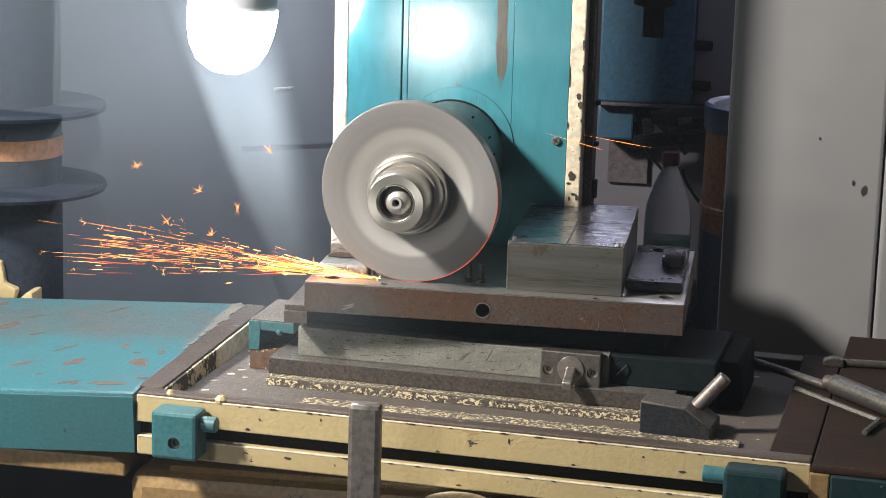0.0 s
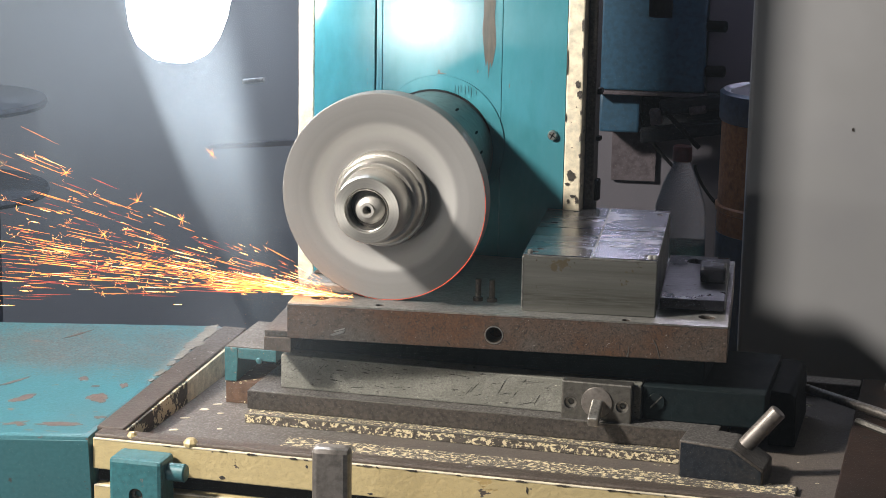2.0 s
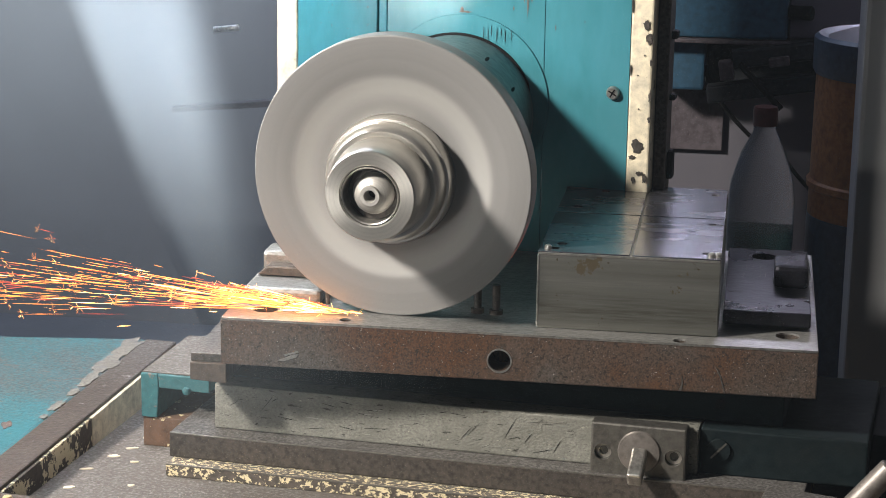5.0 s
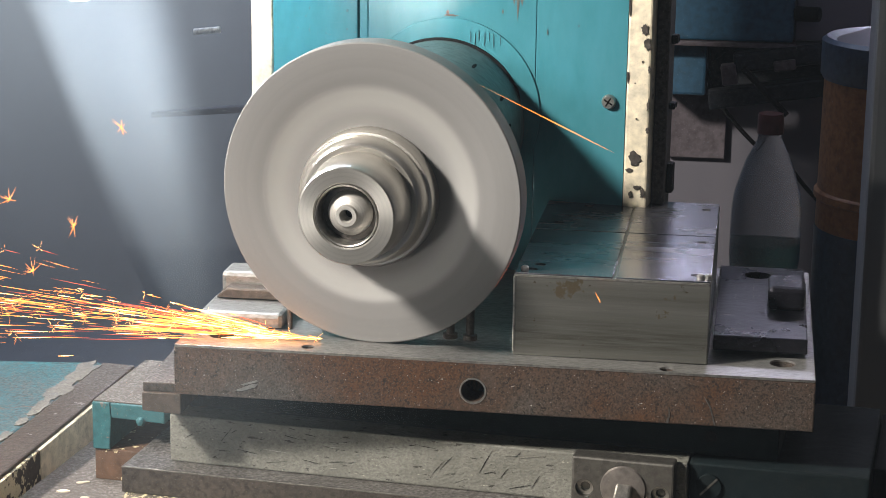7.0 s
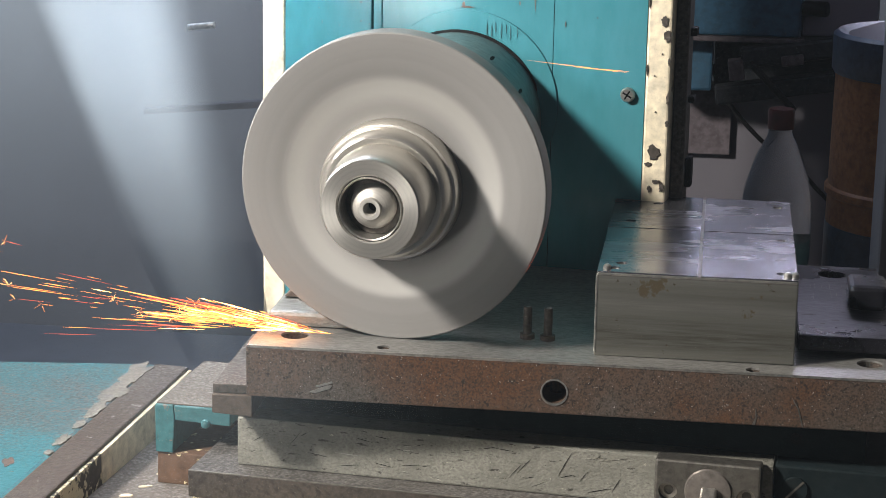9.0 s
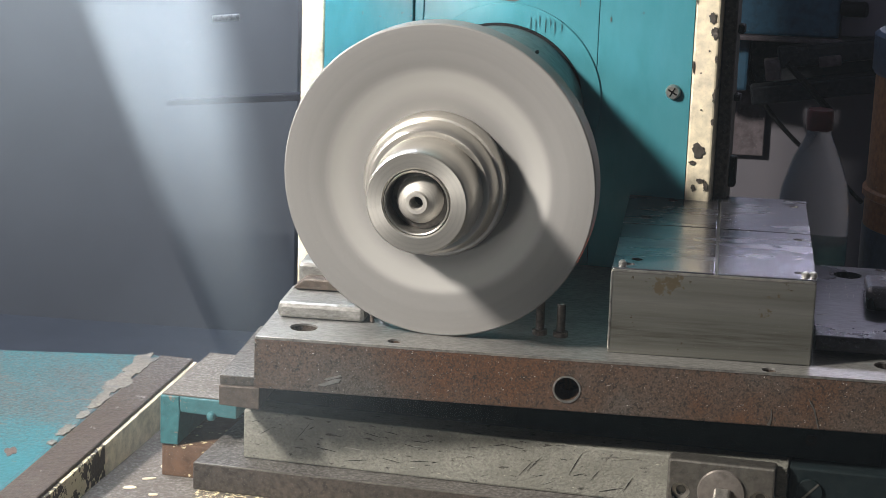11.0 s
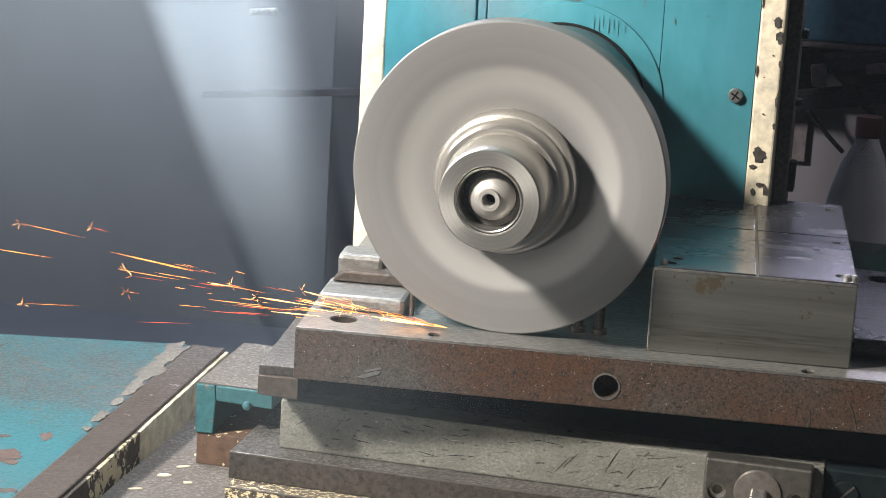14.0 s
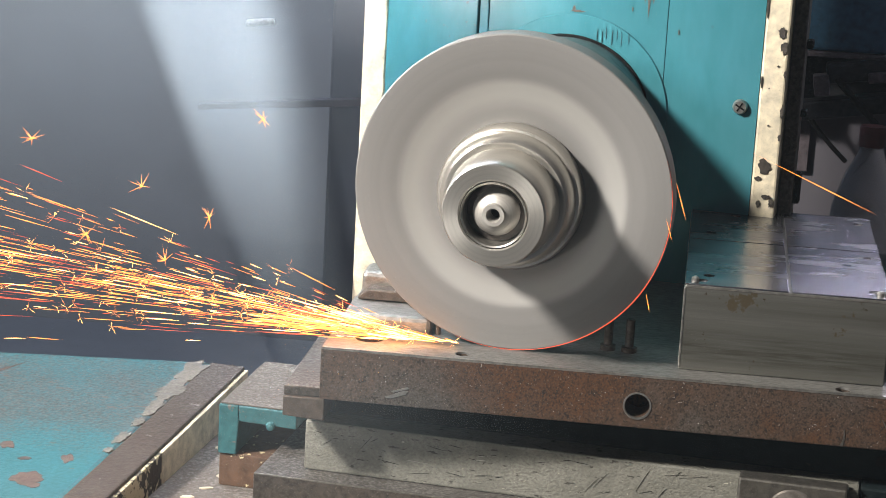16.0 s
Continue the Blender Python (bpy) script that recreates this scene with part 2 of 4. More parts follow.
# brown lowered until it holds the shade over the table's right end
M_BROWN = surface("dark_brown_top", (0.034, 0.019, 0.013), (0.018, 0.013, 0.010), 9, 0.7, 0.0, bump=0.3, fine=200, spec=0.15, wear=(0.016, 0.013, 0.011), wear_at=0.60, wear_scale=7)
M_SHADE = surface("pale_lamp_shade", (0.55, 0.58, 0.62), None, 6, 0.5, 0.0, bump=0.02, fine=20, grit=0.92)
M_LEVER = surface("smooth_lever_steel", (0.25, 0.225, 0.205), (0.20, 0.18, 0.165), 8, 0.4, 0.6, bump=0.1, fine=120)
M_STAIN = surface("rust_stained_enamel", (0.10, 0.11, 0.10), (0.11, 0.08, 0.06), 20, 0.4, bump=0.1, fine=90, stretch=(2, 1, 0.3))
M_BULB = glow("glowing_bulb", (0.96, 0.97, 1.0), 34.0)
M_HOT = glow("white_hot_spark", (1.0, 0.44, 0.12), 6.5)
M_SPARK = glow("orange_spark", (1.0, 0.27, 0.045), 2.8)
M_EMBER = glow("red_spark", (1.0, 0.11, 0.04), 1.2)


def clear(name, color, rough=0.05):
    m = bpy.data.materials.new(name)
    m.use_nodes = True
    b = m.node_tree.nodes["Principled BSDF"]
    b.inputs["Base Color"].default_value = (*color, 1)
    b.inputs["Roughness"].default_value = rough
    b.inputs["Transmission Weight"].default_value = 0.85
    b.inputs["IOR"].default_value = 1.2
    return m


M_PET = clear("clear_plastic", (0.62, 0.66, 0.70), 0.12)
M_COOLANT = clear("green_coolant", (0.14, 0.32, 0.28), 0.2)


def haze(thick, left, right, top, foot, swirl):
    """Thin haze, mostly clear: softness at the sheet's sides, top and foot, as shares of it, and the size of its
    swirls.
    """
    m = bpy.data.materials.new("thin_haze")
    m.use_nodes = True
    n, l = m.node_tree.nodes, m.node_tree.links
    n.remove(n["Principled BSDF"])
    out = n["Material Output"]
    tc, sep = n.new("ShaderNodeTexCoord"), n.new("ShaderNodeSeparateXYZ")
    l.new(tc.outputs["UV"], sep.inputs[0])

    def ramp(v, a, b_, lo=0.0):
        x = n.new("ShaderNodeMapRange")
        x.interpolation_type = "SMOOTHSTEP"
        x.inputs["From Min"].default_value, x.inputs["From Max"].default_value, x.inputs["To Min"].default_value = a, b_, lo
        l.new(v, x.inputs[0])
        return x.outputs[0]

    def times(a, b_):
        x = n.new("ShaderNodeMath")
        x.operation = "MULTIPLY"
        for s, v in ((0, a), (1, b_)):
            if isinstance(v, float):
                x.inputs[s].default_value = v
            else:
                l.new(v, x.inputs[s])
        return x.outputs[0]

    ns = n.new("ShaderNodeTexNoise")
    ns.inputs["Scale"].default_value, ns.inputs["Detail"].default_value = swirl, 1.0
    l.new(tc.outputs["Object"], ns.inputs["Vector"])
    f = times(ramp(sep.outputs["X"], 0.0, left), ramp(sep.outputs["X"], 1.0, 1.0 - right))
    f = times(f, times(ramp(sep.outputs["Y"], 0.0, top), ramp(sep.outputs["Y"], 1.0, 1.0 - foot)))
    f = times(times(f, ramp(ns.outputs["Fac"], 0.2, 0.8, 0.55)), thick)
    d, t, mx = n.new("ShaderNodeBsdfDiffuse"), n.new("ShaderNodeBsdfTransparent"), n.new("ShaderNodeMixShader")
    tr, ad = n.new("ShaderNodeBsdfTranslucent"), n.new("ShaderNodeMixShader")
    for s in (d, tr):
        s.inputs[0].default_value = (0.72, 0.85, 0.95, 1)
    l.new(d.outputs[0], ad.inputs[1])
    l.new(tr.outputs[0], ad.inputs[2])
    l.new(f, mx.inputs[0])
    l.new(t.outputs[0], mx.inputs[1])
    l.new(ad.outputs[0], mx.inputs[2])
    l.new(mx.outputs[0], out.inputs[0])
    return m


M_BEAM_HAZE = haze(0.105, 0.20, 0.45, 0.42, 0.60, 3.0)
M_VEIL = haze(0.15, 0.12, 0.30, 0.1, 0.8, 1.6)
M_MIST = haze(0.05, 0.4, 0.5, 0.5, 0.4, 2.5)
M_DARK_LIFT = haze(0.013, 0.1, 0.1, 0.1, 0.1, 1.2)


def turned(name, c1, c2, rough, metal, rings, lo, hi, aniso=0.0, band_color=None):
    """A turned or spun surface: fine rings round the y axis, nothing along the turn."""
    m = bpy.data.materials.new(name)
    m.use_nodes = True
    n, l = m.node_tree.nodes, m.node_tree.links
    b = n["Principled BSDF"]
    tc, sep = n.new("ShaderNodeTexCoord"), n.new("ShaderNodeSeparateXYZ")
    l.new(tc.outputs["Object"], sep.inputs[0])
    com = n.new("ShaderNodeCombineXYZ")
    l.new(sep.outputs["X"], com.inputs[0])
    l.new(sep.outputs["Z"], com.inputs[1])
    ln = n.new("ShaderNodeVectorMath")
    ln.operation = "LENGTH"
    l.new(com.outputs[0], ln.inputs[0])
    ns = n.new("ShaderNodeTexNoise")
    ns.noise_dimensions = "1D"
    ns.inputs["Scale"].default_value, ns.inputs["Detail"].default_value = rings, 4.0
    l.new(ln.outputs["Value"], ns.inputs["W"])
    mr = n.new("ShaderNodeMapRange")
    mr.inputs["From Min"].default_value, mr.inputs["From Max"].default_value = lo, hi
    l.new(ns.outputs["Fac"], mr.inputs[0])
    mx = n.new("ShaderNodeMix")
    mx.data_type = "RGBA"
    mx.inputs[6].default_value, mx.inputs[7].default_value = (*c1, 1), (*c2, 1)
    l.new(mr.outputs[0], mx.inputs["Factor"])
    tone = mx.outputs[2]
    if band_color:
        # a paler belt halfway out
        near, away, both = n.new("ShaderNodeMapRange"), n.new("ShaderNodeMapRange"), n.new("ShaderNodeMath")
        for r_, a_, b_ in ((near, 0.062, 0.080), (away, 0.094, 0.086)):
            r_.interpolation_type = "SMOOTHSTEP"
            r_.inputs["From Min"].default_value, r_.inputs["From Max"].default_value = a_, b_
            l.new(ln.outputs["Value"], r_.inputs[0])
        both.operation = "MULTIPLY"
        l.new(near.outputs[0], both.inputs[0])
        l.new(away.outputs[0], both.inputs[1])
        m2 = n.new("ShaderNodeMix")
        m2.data_type = "RGBA"
        l.new(both.outputs[0], m2.inputs["Factor"])
        l.new(tone, m2.inputs[6])
        m2.inputs[7].default_value = (*band_color, 1)
        tone = m2.outputs[2]
    l.new(tone, b.inputs["Base Color"])
    b.inputs["Roughness"].default_value, b.inputs["Metallic"].default_value = rough, metal
    b.inputs["Anisotropic"].default_value = aniso
    tg = n.new("ShaderNodeTangent")
    tg.direction_type, tg.axis = "RADIAL", "Y"
    l.new(tg.outputs[0], b.inputs["Tangent"])
    return m


M_ABRASIVE = turned("spun_grey_abrasive", (0.222, 0.217, 0.212), (0.186, 0.182, 0.178), 0.5, 0.2, 40, 0.30, 0.70, 0.4, (0.330, 0.324, 0.312))
M_NOSE = turned("dull_turned_steel", (0.46, 0.44, 0.41), (0.34, 0.325, 0.30), 0.5, 0.45, 300, 0.3, 0.7, 0.3)
M_TURNED = turned("turned_steel", (0.60, 0.57, 0.52), (0.48, 0.46, 0.42), 0.3, 0.85, 300, 0.3, 0.7, 0.6)


# ---- mesh helpers ----
def box(x0, x1, y0, y1, z0, z1, bevel=0.0, bm=None):
    own = bm is None
    b = bmesh.new()
    vs = bmesh.ops.create_cube(b, size=1.0)["verts"]
    for v in vs:
        v.co = Vector((x0 + (v.co.x + 0.5) * (x1 - x0), y0 + (v.co.y + 0.5) * (y1 - y0), z0 + (v.co.z + 0.5) * (z1 - z0)))
    if bevel:
        bmesh.ops.bevel(b, geom=b.edges[:], offset=bevel, segments=2, profile=0.5, affect="EDGES")
    return b if own else join(bm, b)


def join(a, b):
    me = bpy.data.meshes.new("tmp")
    b.to_mesh(me)
    b.free()
    a.from_mesh(me)
    bpy.data.meshes.remove(me)
    return a


def prism(outline, y0, y1, bevel=0.0):
    """An outline in x and z, drawn out along y."""
    b = bmesh.new()
    f = b.faces.new([b.verts.new((x, y0, z)) for x, z in outline])
    r = bmesh.ops.extrude_face_region(b, geom=[f])
    for v in r["geom"]:
        if isinstance(v, bmesh.types.BMVert):
            v.co.y = y1
    bmesh.ops.recalc_face_normals(b, faces=b.faces[:])
    if bevel:
        bmesh.ops.bevel(b, geom=b.edges[:], offset=bevel, segments=2, profile=0.5, affect="EDGES")
    return b


def slab(corners, z0, z1, bevel=0.0):
    """A plan outline in x and y, between two heights."""
    b = prism([(x, y) for x, y in corners], z0, z1)
    for v in b.verts:
        v.co = Vector((v.co.x, v.co.z, v.co.y))
    bmesh.ops.recalc_face_normals(b, faces=b.faces[:])
    if bevel:
        bmesh.ops.bevel(b, geom=b.edges[:], offset=bevel, segments=2, profile=0.5, affect="EDGES")
    return b


def lathe(profile, m=None, segs=64, closed=False):
    """A profile of (radius, height) turned round the z axis, then moved by m."""
    b = bmesh.new()
    rings = []
    for r, h in profile:
        if r < 1e-6:
            rings.append([b.verts.new((0, 0, h))])
        else:
            rings.append([b.verts.new((r * math.cos(i * math.tau / segs), r * math.sin(i * math.tau / segs), h)) for i in range(segs)])
    pairs = list(zip(rings, rings[1:])) + ([(rings[-1], rings[0])] if closed else [])
    for p, q in pairs:
        for i in range(segs):
            k = (i + 1) % segs
            if len(p) == 1 and len(q) == 1:
                continue
            if len(p) == 1:
                b.faces.new((p[0], q[i], q[k]))
            elif len(q) == 1:
                b.faces.new((p[i], p[k], q[0]))
            else:
                b.faces.new((p[i], p[k], q[k], q[i]))
    bmesh.ops.recalc_face_normals(b, faces=b.faces[:])
    if m:
        b.transform(m)
    return b


def rod(a, c, r, r2=None, segs=24, cap=0.15):
    """A round bar from a to c with eased ends."""
    a, c = Vector(a), Vector(c)
    h = (c - a).length
    r2 = r2 or r
    e = min(r, r2) * cap
    m = Matrix.Translation(a) @ (c - a).to_track_quat("Z", "Y").to_matrix().to_4x4()
    return lathe([(0, 0), (r - e, 0), (r, e), (r2, h - e), (r2 - e, h), (0, h)], m, segs)


TO_FRONT = Matrix.Rotation(radians(90), 4, "X")      # turns the lathe's z axis to -y


def thing(name, label, category, m=None, group="", kind=""):
    ob = new(name)
    ob.empty_display_size = 0.05
    if m:
        ob.matrix_basis = m
    return tagged(ob, label, category, group, kind)


def part(name, bm, material, parent=None, label="", m=None):
    me = bpy.data.meshes.new(name)
    for e in bm.edges:
        if len(e.link_faces) == 2 and e.calc_face_angle(0) > radians(38):
            e.smooth = False
    large = max((f.calc_area() for f in bm.faces), default=0) * 0.03 if len(bm.faces) < 90 else 1e9
    for f in bm.faces:
        f.smooth = f.calc_area() < large or len(bm.faces) >= 90
    bm.to_mesh(me)
    bm.free()
    me.materials.append(material)
    ob = new(name, me)
    if parent:
        ob.parent = parent
    if m:
        ob.matrix_basis = m
    if label:
        ob["label"] = label
    return ob


def setting(name, bm, material, label, category="", m=None):
    return tagged(part(name, bm, material, None, "", m), label, category or name.split("_")[0], "", "structure")


def cut(ob, holes):
    """Sinks holes (bmeshes, in the space of ob) into a part for good."""
    for bm in holes:
        me = bpy.data.meshes.new("hole")
        bm.to_mesh(me)
        bm.free()
        h = new("hole", me)
        h.parent = ob.parent
        h.matrix_basis = ob.matrix_basis
        mod = ob.modifiers.new("hole", "BOOLEAN")
        mod.object, mod.solver = h, "EXACT"
        bpy.context.view_layer.update()
        done = bpy.data.meshes.new_from_object(ob.evaluated_get(bpy.context.evaluated_depsgraph_get()))
        ob.modifiers.clear()
        ob.data = done
        bpy.data.objects.remove(h)
    return ob


# ---- the room ----
setting("floor", box(-5, 5, -5, 5, -1.05, -1.0), M_BACK, "dim oily concrete workshop floor")
setting("wall_back", box(-4, 5, 3.4, 3.5, -1, 3), M_BACK, "dim blue-grey workshop back wall", "wall")
setting("wall_left", box(-4.1, -4, -5, 3.5, -1, 3), M_BACK, "dim blue-grey workshop side wall", "wall")
setting("wall_right", box(5, 5.1, -5, 3.5, -1, 3), M_BACK, "dim blue-grey workshop side wall", "wall")
setting("wall_front", box(-4, 5, -5.1, -5, -1, 3), M_BACK, "dim blue-grey workshop wall", "wall")
setting("ceiling", box(-4, 5, -5, 3.5, 3, 3.1), M_BACK, "dark workshop ceiling")

# ---- the grinder's column and head ----
COLUMN = pose(0.2427, 0.303, 0, 0, 0, -7)
column = thing("machine_column", "teal enamelled grinder column with cream side strips", "machine column", COLUMN)
part("face_panel", box(-0.1618, -0.0002, 0.0, 0.03, -0.35, 1.1, 0.0005), M_TEAL_COLUMN, column)
part("side_panel", box(-0.2570, -0.1725, 0.0006, 0.03, -0.35, 1.1, 0.0012), M_TEAL_COLUMN, column)
part("side_panel", box(0.0002, 0.0853, 0.0002, 0.03, -0.35, 1.1, 0.0005), M_TEAL_COLUMN, column)
part("seam_strip", box(-0.1713, -0.1630, 0.0022, 0.03, -0.35, 1.1, 0.001), M_TEAL_COLUMN, column)
part("cream_strip", box(-0.2792, -0.2574, 0.0, 0.03, -0.35, 1.1, 0.002), M_CREAM_STRIP, column, "cream strip with flaked edges")
part("cream_strip", box(0.0857, 0.1078, -0.0008, 0.03, -0.35, 1.1, 0.002), M_CREAM_STRIP, column, "cream strip with flaked edges")
part("body", box(-0.272, 0.1010, 0.0305, 0.14, -0.35, 1.1, 0.004), M_DARKIRON, column)
part("side_flange", box(0.1082, 0.1205, 0.020, 0.05, -0.35, 1.1, 0.002), M_DARKIRON, column, "grimy iron flange")
for z, h in ((0.222, 0.004), (0.160, 0.003), (0.092, 0.014)):
    part("latch", box(0.1200, 0.1262, 0.030, 0.044, z - h, z + h, 0.0015), M_BLACK, column, "black latch")
screw = part("screw", lathe([(0, -0.004), (0.0055, -0.004), (0.0068, -0.001), (0.0068, 0), (0, 0)], Matrix.Rotation(radians(-90), 4, "X"), 28), M_STEEL, column, "cross-slot machine screw", pose(0.0700, -0.0005, 0.1664))
for turn in (30, 120):
    part("slot", box(-0.0045, 0.0045, -0.0046, -0.0038, -0.0007, 0.0007), M_BLACK, screw, "", pose(0, 0, 0, 0, turn, 0))
random.seed(4)


def ragged(x, z, w, h, y0, y1, n=22):
    """A ragged flat patch on an upright face."""
    pts = []
    for i in range(n):
        a = i * math.tau / n
        k = 0.62 + 0.55 * random.random()
        pts.append((x + w * k * math.cos(a) * 0.5, z + h * k * math.sin(a) * 0.5))
    return prism(pts, y0, y1)


for x, z, w, h in ((0.0958, 0.1155, 0.014, 0.013), (0.0908, 0.104, 0.006, 0.004), (0.1012, 0.2345, 0.007, 0.011), (0.1040, 0.222, 0.006, 0.012), (0.1065, 0.165, 0.003, 0.012), (0.099, 0.088, 0.009, 0.004), (0.093, 0.081, 0.004, 0.006), (0.104, 0.083, 0.004, 0.009),
                   (0.1060, 0.31, 0.004, 0.016), (0.1065, 0.275, 0.003, 0.014), (0.0868, 0.19, 0.0016, 0.010), (0.0868, 0.262, 0.0016, 0.03), (0.1066, 0.198, 0.003, 0.007), (0.1066, 0.142, 0.003, 0.006), (0.096, 0.152, 0.002, 0.0015), (0.100, 0.205, 0.0015, 0.002), (0.094, 0.185, 0.0015, 0.0015)):
    part("paint_chip", ragged(x, z, w, h, -0.0020, -0.0003), M_DARKIRON, column, "bare patch where paint has flaked off")
for x, z, w, h in ((-0.0815, 0.2385, 0.014, 0.0022), (-0.0845, 0.2405, 0.003, 0.005), (-0.0320, 0.244, 0.0015, 0.004), (0.0105, 0.227, 0.0012, 0.005)):
    part("paint_chip", ragged(x, z, w, h, -0.0007, 0.0005), M_STAIN, column, "rusty chip in the enamel")
for k in range(26):
    x, z = random.uniform(-0.255, -0.175), random.uniform(0.20, 0.42)
    part("pit", ragged(x if k % 3 else random.uniform(-0.185, -0.174), z, random.uniform(0.0010, 0.0022), random.uniform(0.0010, 0.0028), -0.0002, 0.0012, 7), M_TEAL_DARK, column, "dark pit in the enamel")
for x, top, ln in ((-0.062, 0.2255, 0.012), (-0.0575, 0.226, 0.018), (-0.054, 0.226, 0.010), (-0.0485, 0.225, 0.015), (-0.044, 0.2245, 0.008), (-0.040, 0.224, 0.013), (-0.0335, 0.2225, 0.010), (-0.150, 0.36, 0.05), (-0.128, 0.355, 0.03), (-0.1175, 0.365, 0.06), (-0.046, 0.36, 0.03)):
    part("run_mark", ragged(x, top - ln / 2, 0.0009, ln, -0.0023 if top < 0.3 else -0.0004, 0.0004, 12), M_TEAL_DARK, column, "thin drip mark down the enamel")
edge = [(-0.0262, 1.0)]
for k in range(40):
    edge.append((-0.0262 + random.uniform(-0.0016, 0.0016), 0.98 - k * 0.0175))
edge += [(-0.0235, 0.262), (-0.0215, 0.250), (-0.0195, 0.259), (-0.0178, 0.236), (-0.0162, 0.258), (-0.0137, 0.250), (-0.0107, 0.266)]
for k in range(40):
    edge.append((-0.0097 + random.uniform(-0.0016, 0.0016), 0.28 + k * 0.0180))
edge.append((-0.0098, 1.0))
part("rust_stain", prism(edge, -0.00035, 0.0003), M_STAIN, column, "brown run of rust down the enamel")

ring = thing("bearing_cover", "round teal cover plate at the spindle opening", "cover plate")
part("plate", lathe([(0, 0), (0.0862, 0), (0.0868, 0.0004), (0.0868, 0.0016), (0.0862, 0.0022), (0, 0.0022)], COLUMN @ Matrix.Translation((-0.081, 0.0006, 0.1495)) @ TO_FRONT, 96), M_TEAL_COLUMN, ring)
AX0, AX1 = Vector((0.137, 0.060, 0.125)), Vector((0.155, 0.313, 0.137))
head = thing("spindle_housing", "blue-grey stained cylindrical spindle housing behind the wheel", "spindle housing")
hm = Matrix.Translation(AX1) @ (AX0 - AX1).to_track_quat("Z", "Y").to_matrix().to_4x4()
part("sleeve", lathe([(0, 0), (0.079, 0), (0.079, 0.13), (0.0772, 0.132), (0.0772, 0.136), (0.079, 0.138), (0.079, 0.215), (0.074, 0.222), (0, 0.222)], hm, 72), M_HOUSING, head)
for k, (ang, h) in enumerate(((100, 0.060), (58, 0.055), (40, 0.115), (30, 0.060), (22, 0.125), (12, 0.070), (4, 0.120), (75, 0.150), (52, 0.165), (-8, 0.08))):
    a = radians(ang)
    m_ = hm @ Matrix.Translation((0.0788 * math.cos(a), 0.0788 * math.sin(a), h)) @ Matrix.Rotation(a, 4, "Z")
    part("oil_stain", lathe([(0, -0.0006), (0.003, -0.0006), (0.0032, 0.0004), (0, 0.0006)], m_ @ Matrix.Diagonal((1, 0.55, 2.6, 1)) @ Matrix.Rotation(radians(90), 4, "Y"), 14), M_BLACK, head, "dark oil spot")
# thin black ring that draws the dark gap line at the column
part("collar", lathe([(0.079, 0.0), (0.0812, 0.0005), (0.0812, 0.003), (0.079, 0.0035)], hm, 72, True), M_BLACK, head)

# ---- grinding wheel ----
WC = Vector((0.1378, 0.0330, 0.1262))
SPINDLE = Matrix.Translation(WC) @ pose(0, 0, 0, 2.6, 0, -6)      # the spindle's line, square to the column
wheel = thing("grinding_wheel", "grey abrasive grinding wheel spinning on a stepped steel flange", "grinding wheel", SPINDLE)
part("abrasive_disc", lathe([(0.03, -0.025), (0.1236, -0.025), (0.1259, -0.023), (0.1264, -0.001), (0.1254, 0.0), (0.092, 0.0), (0.0895, -0.0008), (0.072, -0.0045), (0.064, -0.0052), (0.03, -0.0052)], TO_FRONT, 160, True), M_ABRASIVE, wheel)
OUTWARD = TO_FRONT @ Matrix.Diagonal((1, 1, 1.10, 1))
part("flange", lathe([(0.03, -0.005), (0.0560, -0.005), (0.0572, -0.003), (0.0572, 0.009), (0.0556, 0.0115), (0.0535, 0.0118), (0.0528, 0.0135), (0.0512, 0.022), (0.0480, 0.0255), (0.03, 0.0255)], OUTWARD, 96, True), M_TURNED, wheel)
part("clamp_ring", lathe([(0.0262, 0.024), (0.0432, 0.024), (0.0440, 0.029), (0.0402, 0.0582), (0.0388, 0.0600), (0.0274, 0.0600), (0.0262, 0.0588)], OUTWARD, 96, True), M_TURNED, wheel)
part("inner_ring", lathe([(0.0236, 0.036), (0.0257, 0.036), (0.0257, 0.0588), (0.0250, 0.0596), (0.0240, 0.0588), (0.0236, 0.046)], OUTWARD, 64, True), M_STEEL, wheel)
part("recess", lathe([(0, 0.043), (0.0234, 0.043), (0.0234, 0.047), (0, 0.047)], OUTWARD, 48), M_DARKIRON, wheel, "dark turned recess round the spindle nut")
nut = part("spindle_nose", lathe([(0.0046, 0.036), (0.0182, 0.040), (0.0180, 0.0505), (0.0160, 0.0535), (0.0128, 0.0560), (0.0092, 0.0578), (0.0084, 0.0600), (0.0056, 0.0600), (0.0048, 0.0588), (0.0044, 0.048)], OUTWARD, 48, True), M_NOSE, wheel)
# black floor disc: the darkness of the hole is in its colour
part("centre_hole", lathe([(0, 0.0465), (0.0046, 0.0465), (0.0046, 0.048), (0, 0.048)], OUTWARD, 24), M_BLACK, nut)

# ---- the moving table ----
flakes = random.Random(31)


def fleck(cx, cy, length, width, turn, n=30):
    """A ragged flat flake outline round a place."""
    pts = []
    raw = [flakes.uniform(0.45, 1.35) for _ in range(n)]
    for k in range(n):
        w = k * math.tau / n
        q = (raw[k - 1] + 1.4 * raw[k] + raw[(k + 1) % n]) / 3.4
        u, v = math.cos(w) * length * 0.5 * q, math.sin(w) * width * 0.5 * q
        pts.append((cx + u * math.cos(turn) - v * math.sin(turn), cy + u * math.sin(turn) + v * math.cos(turn)))
    return pts


RIDERS = []
TF = pose(-0.197, -0.138, -0.1346, 0, 0, -5.6)


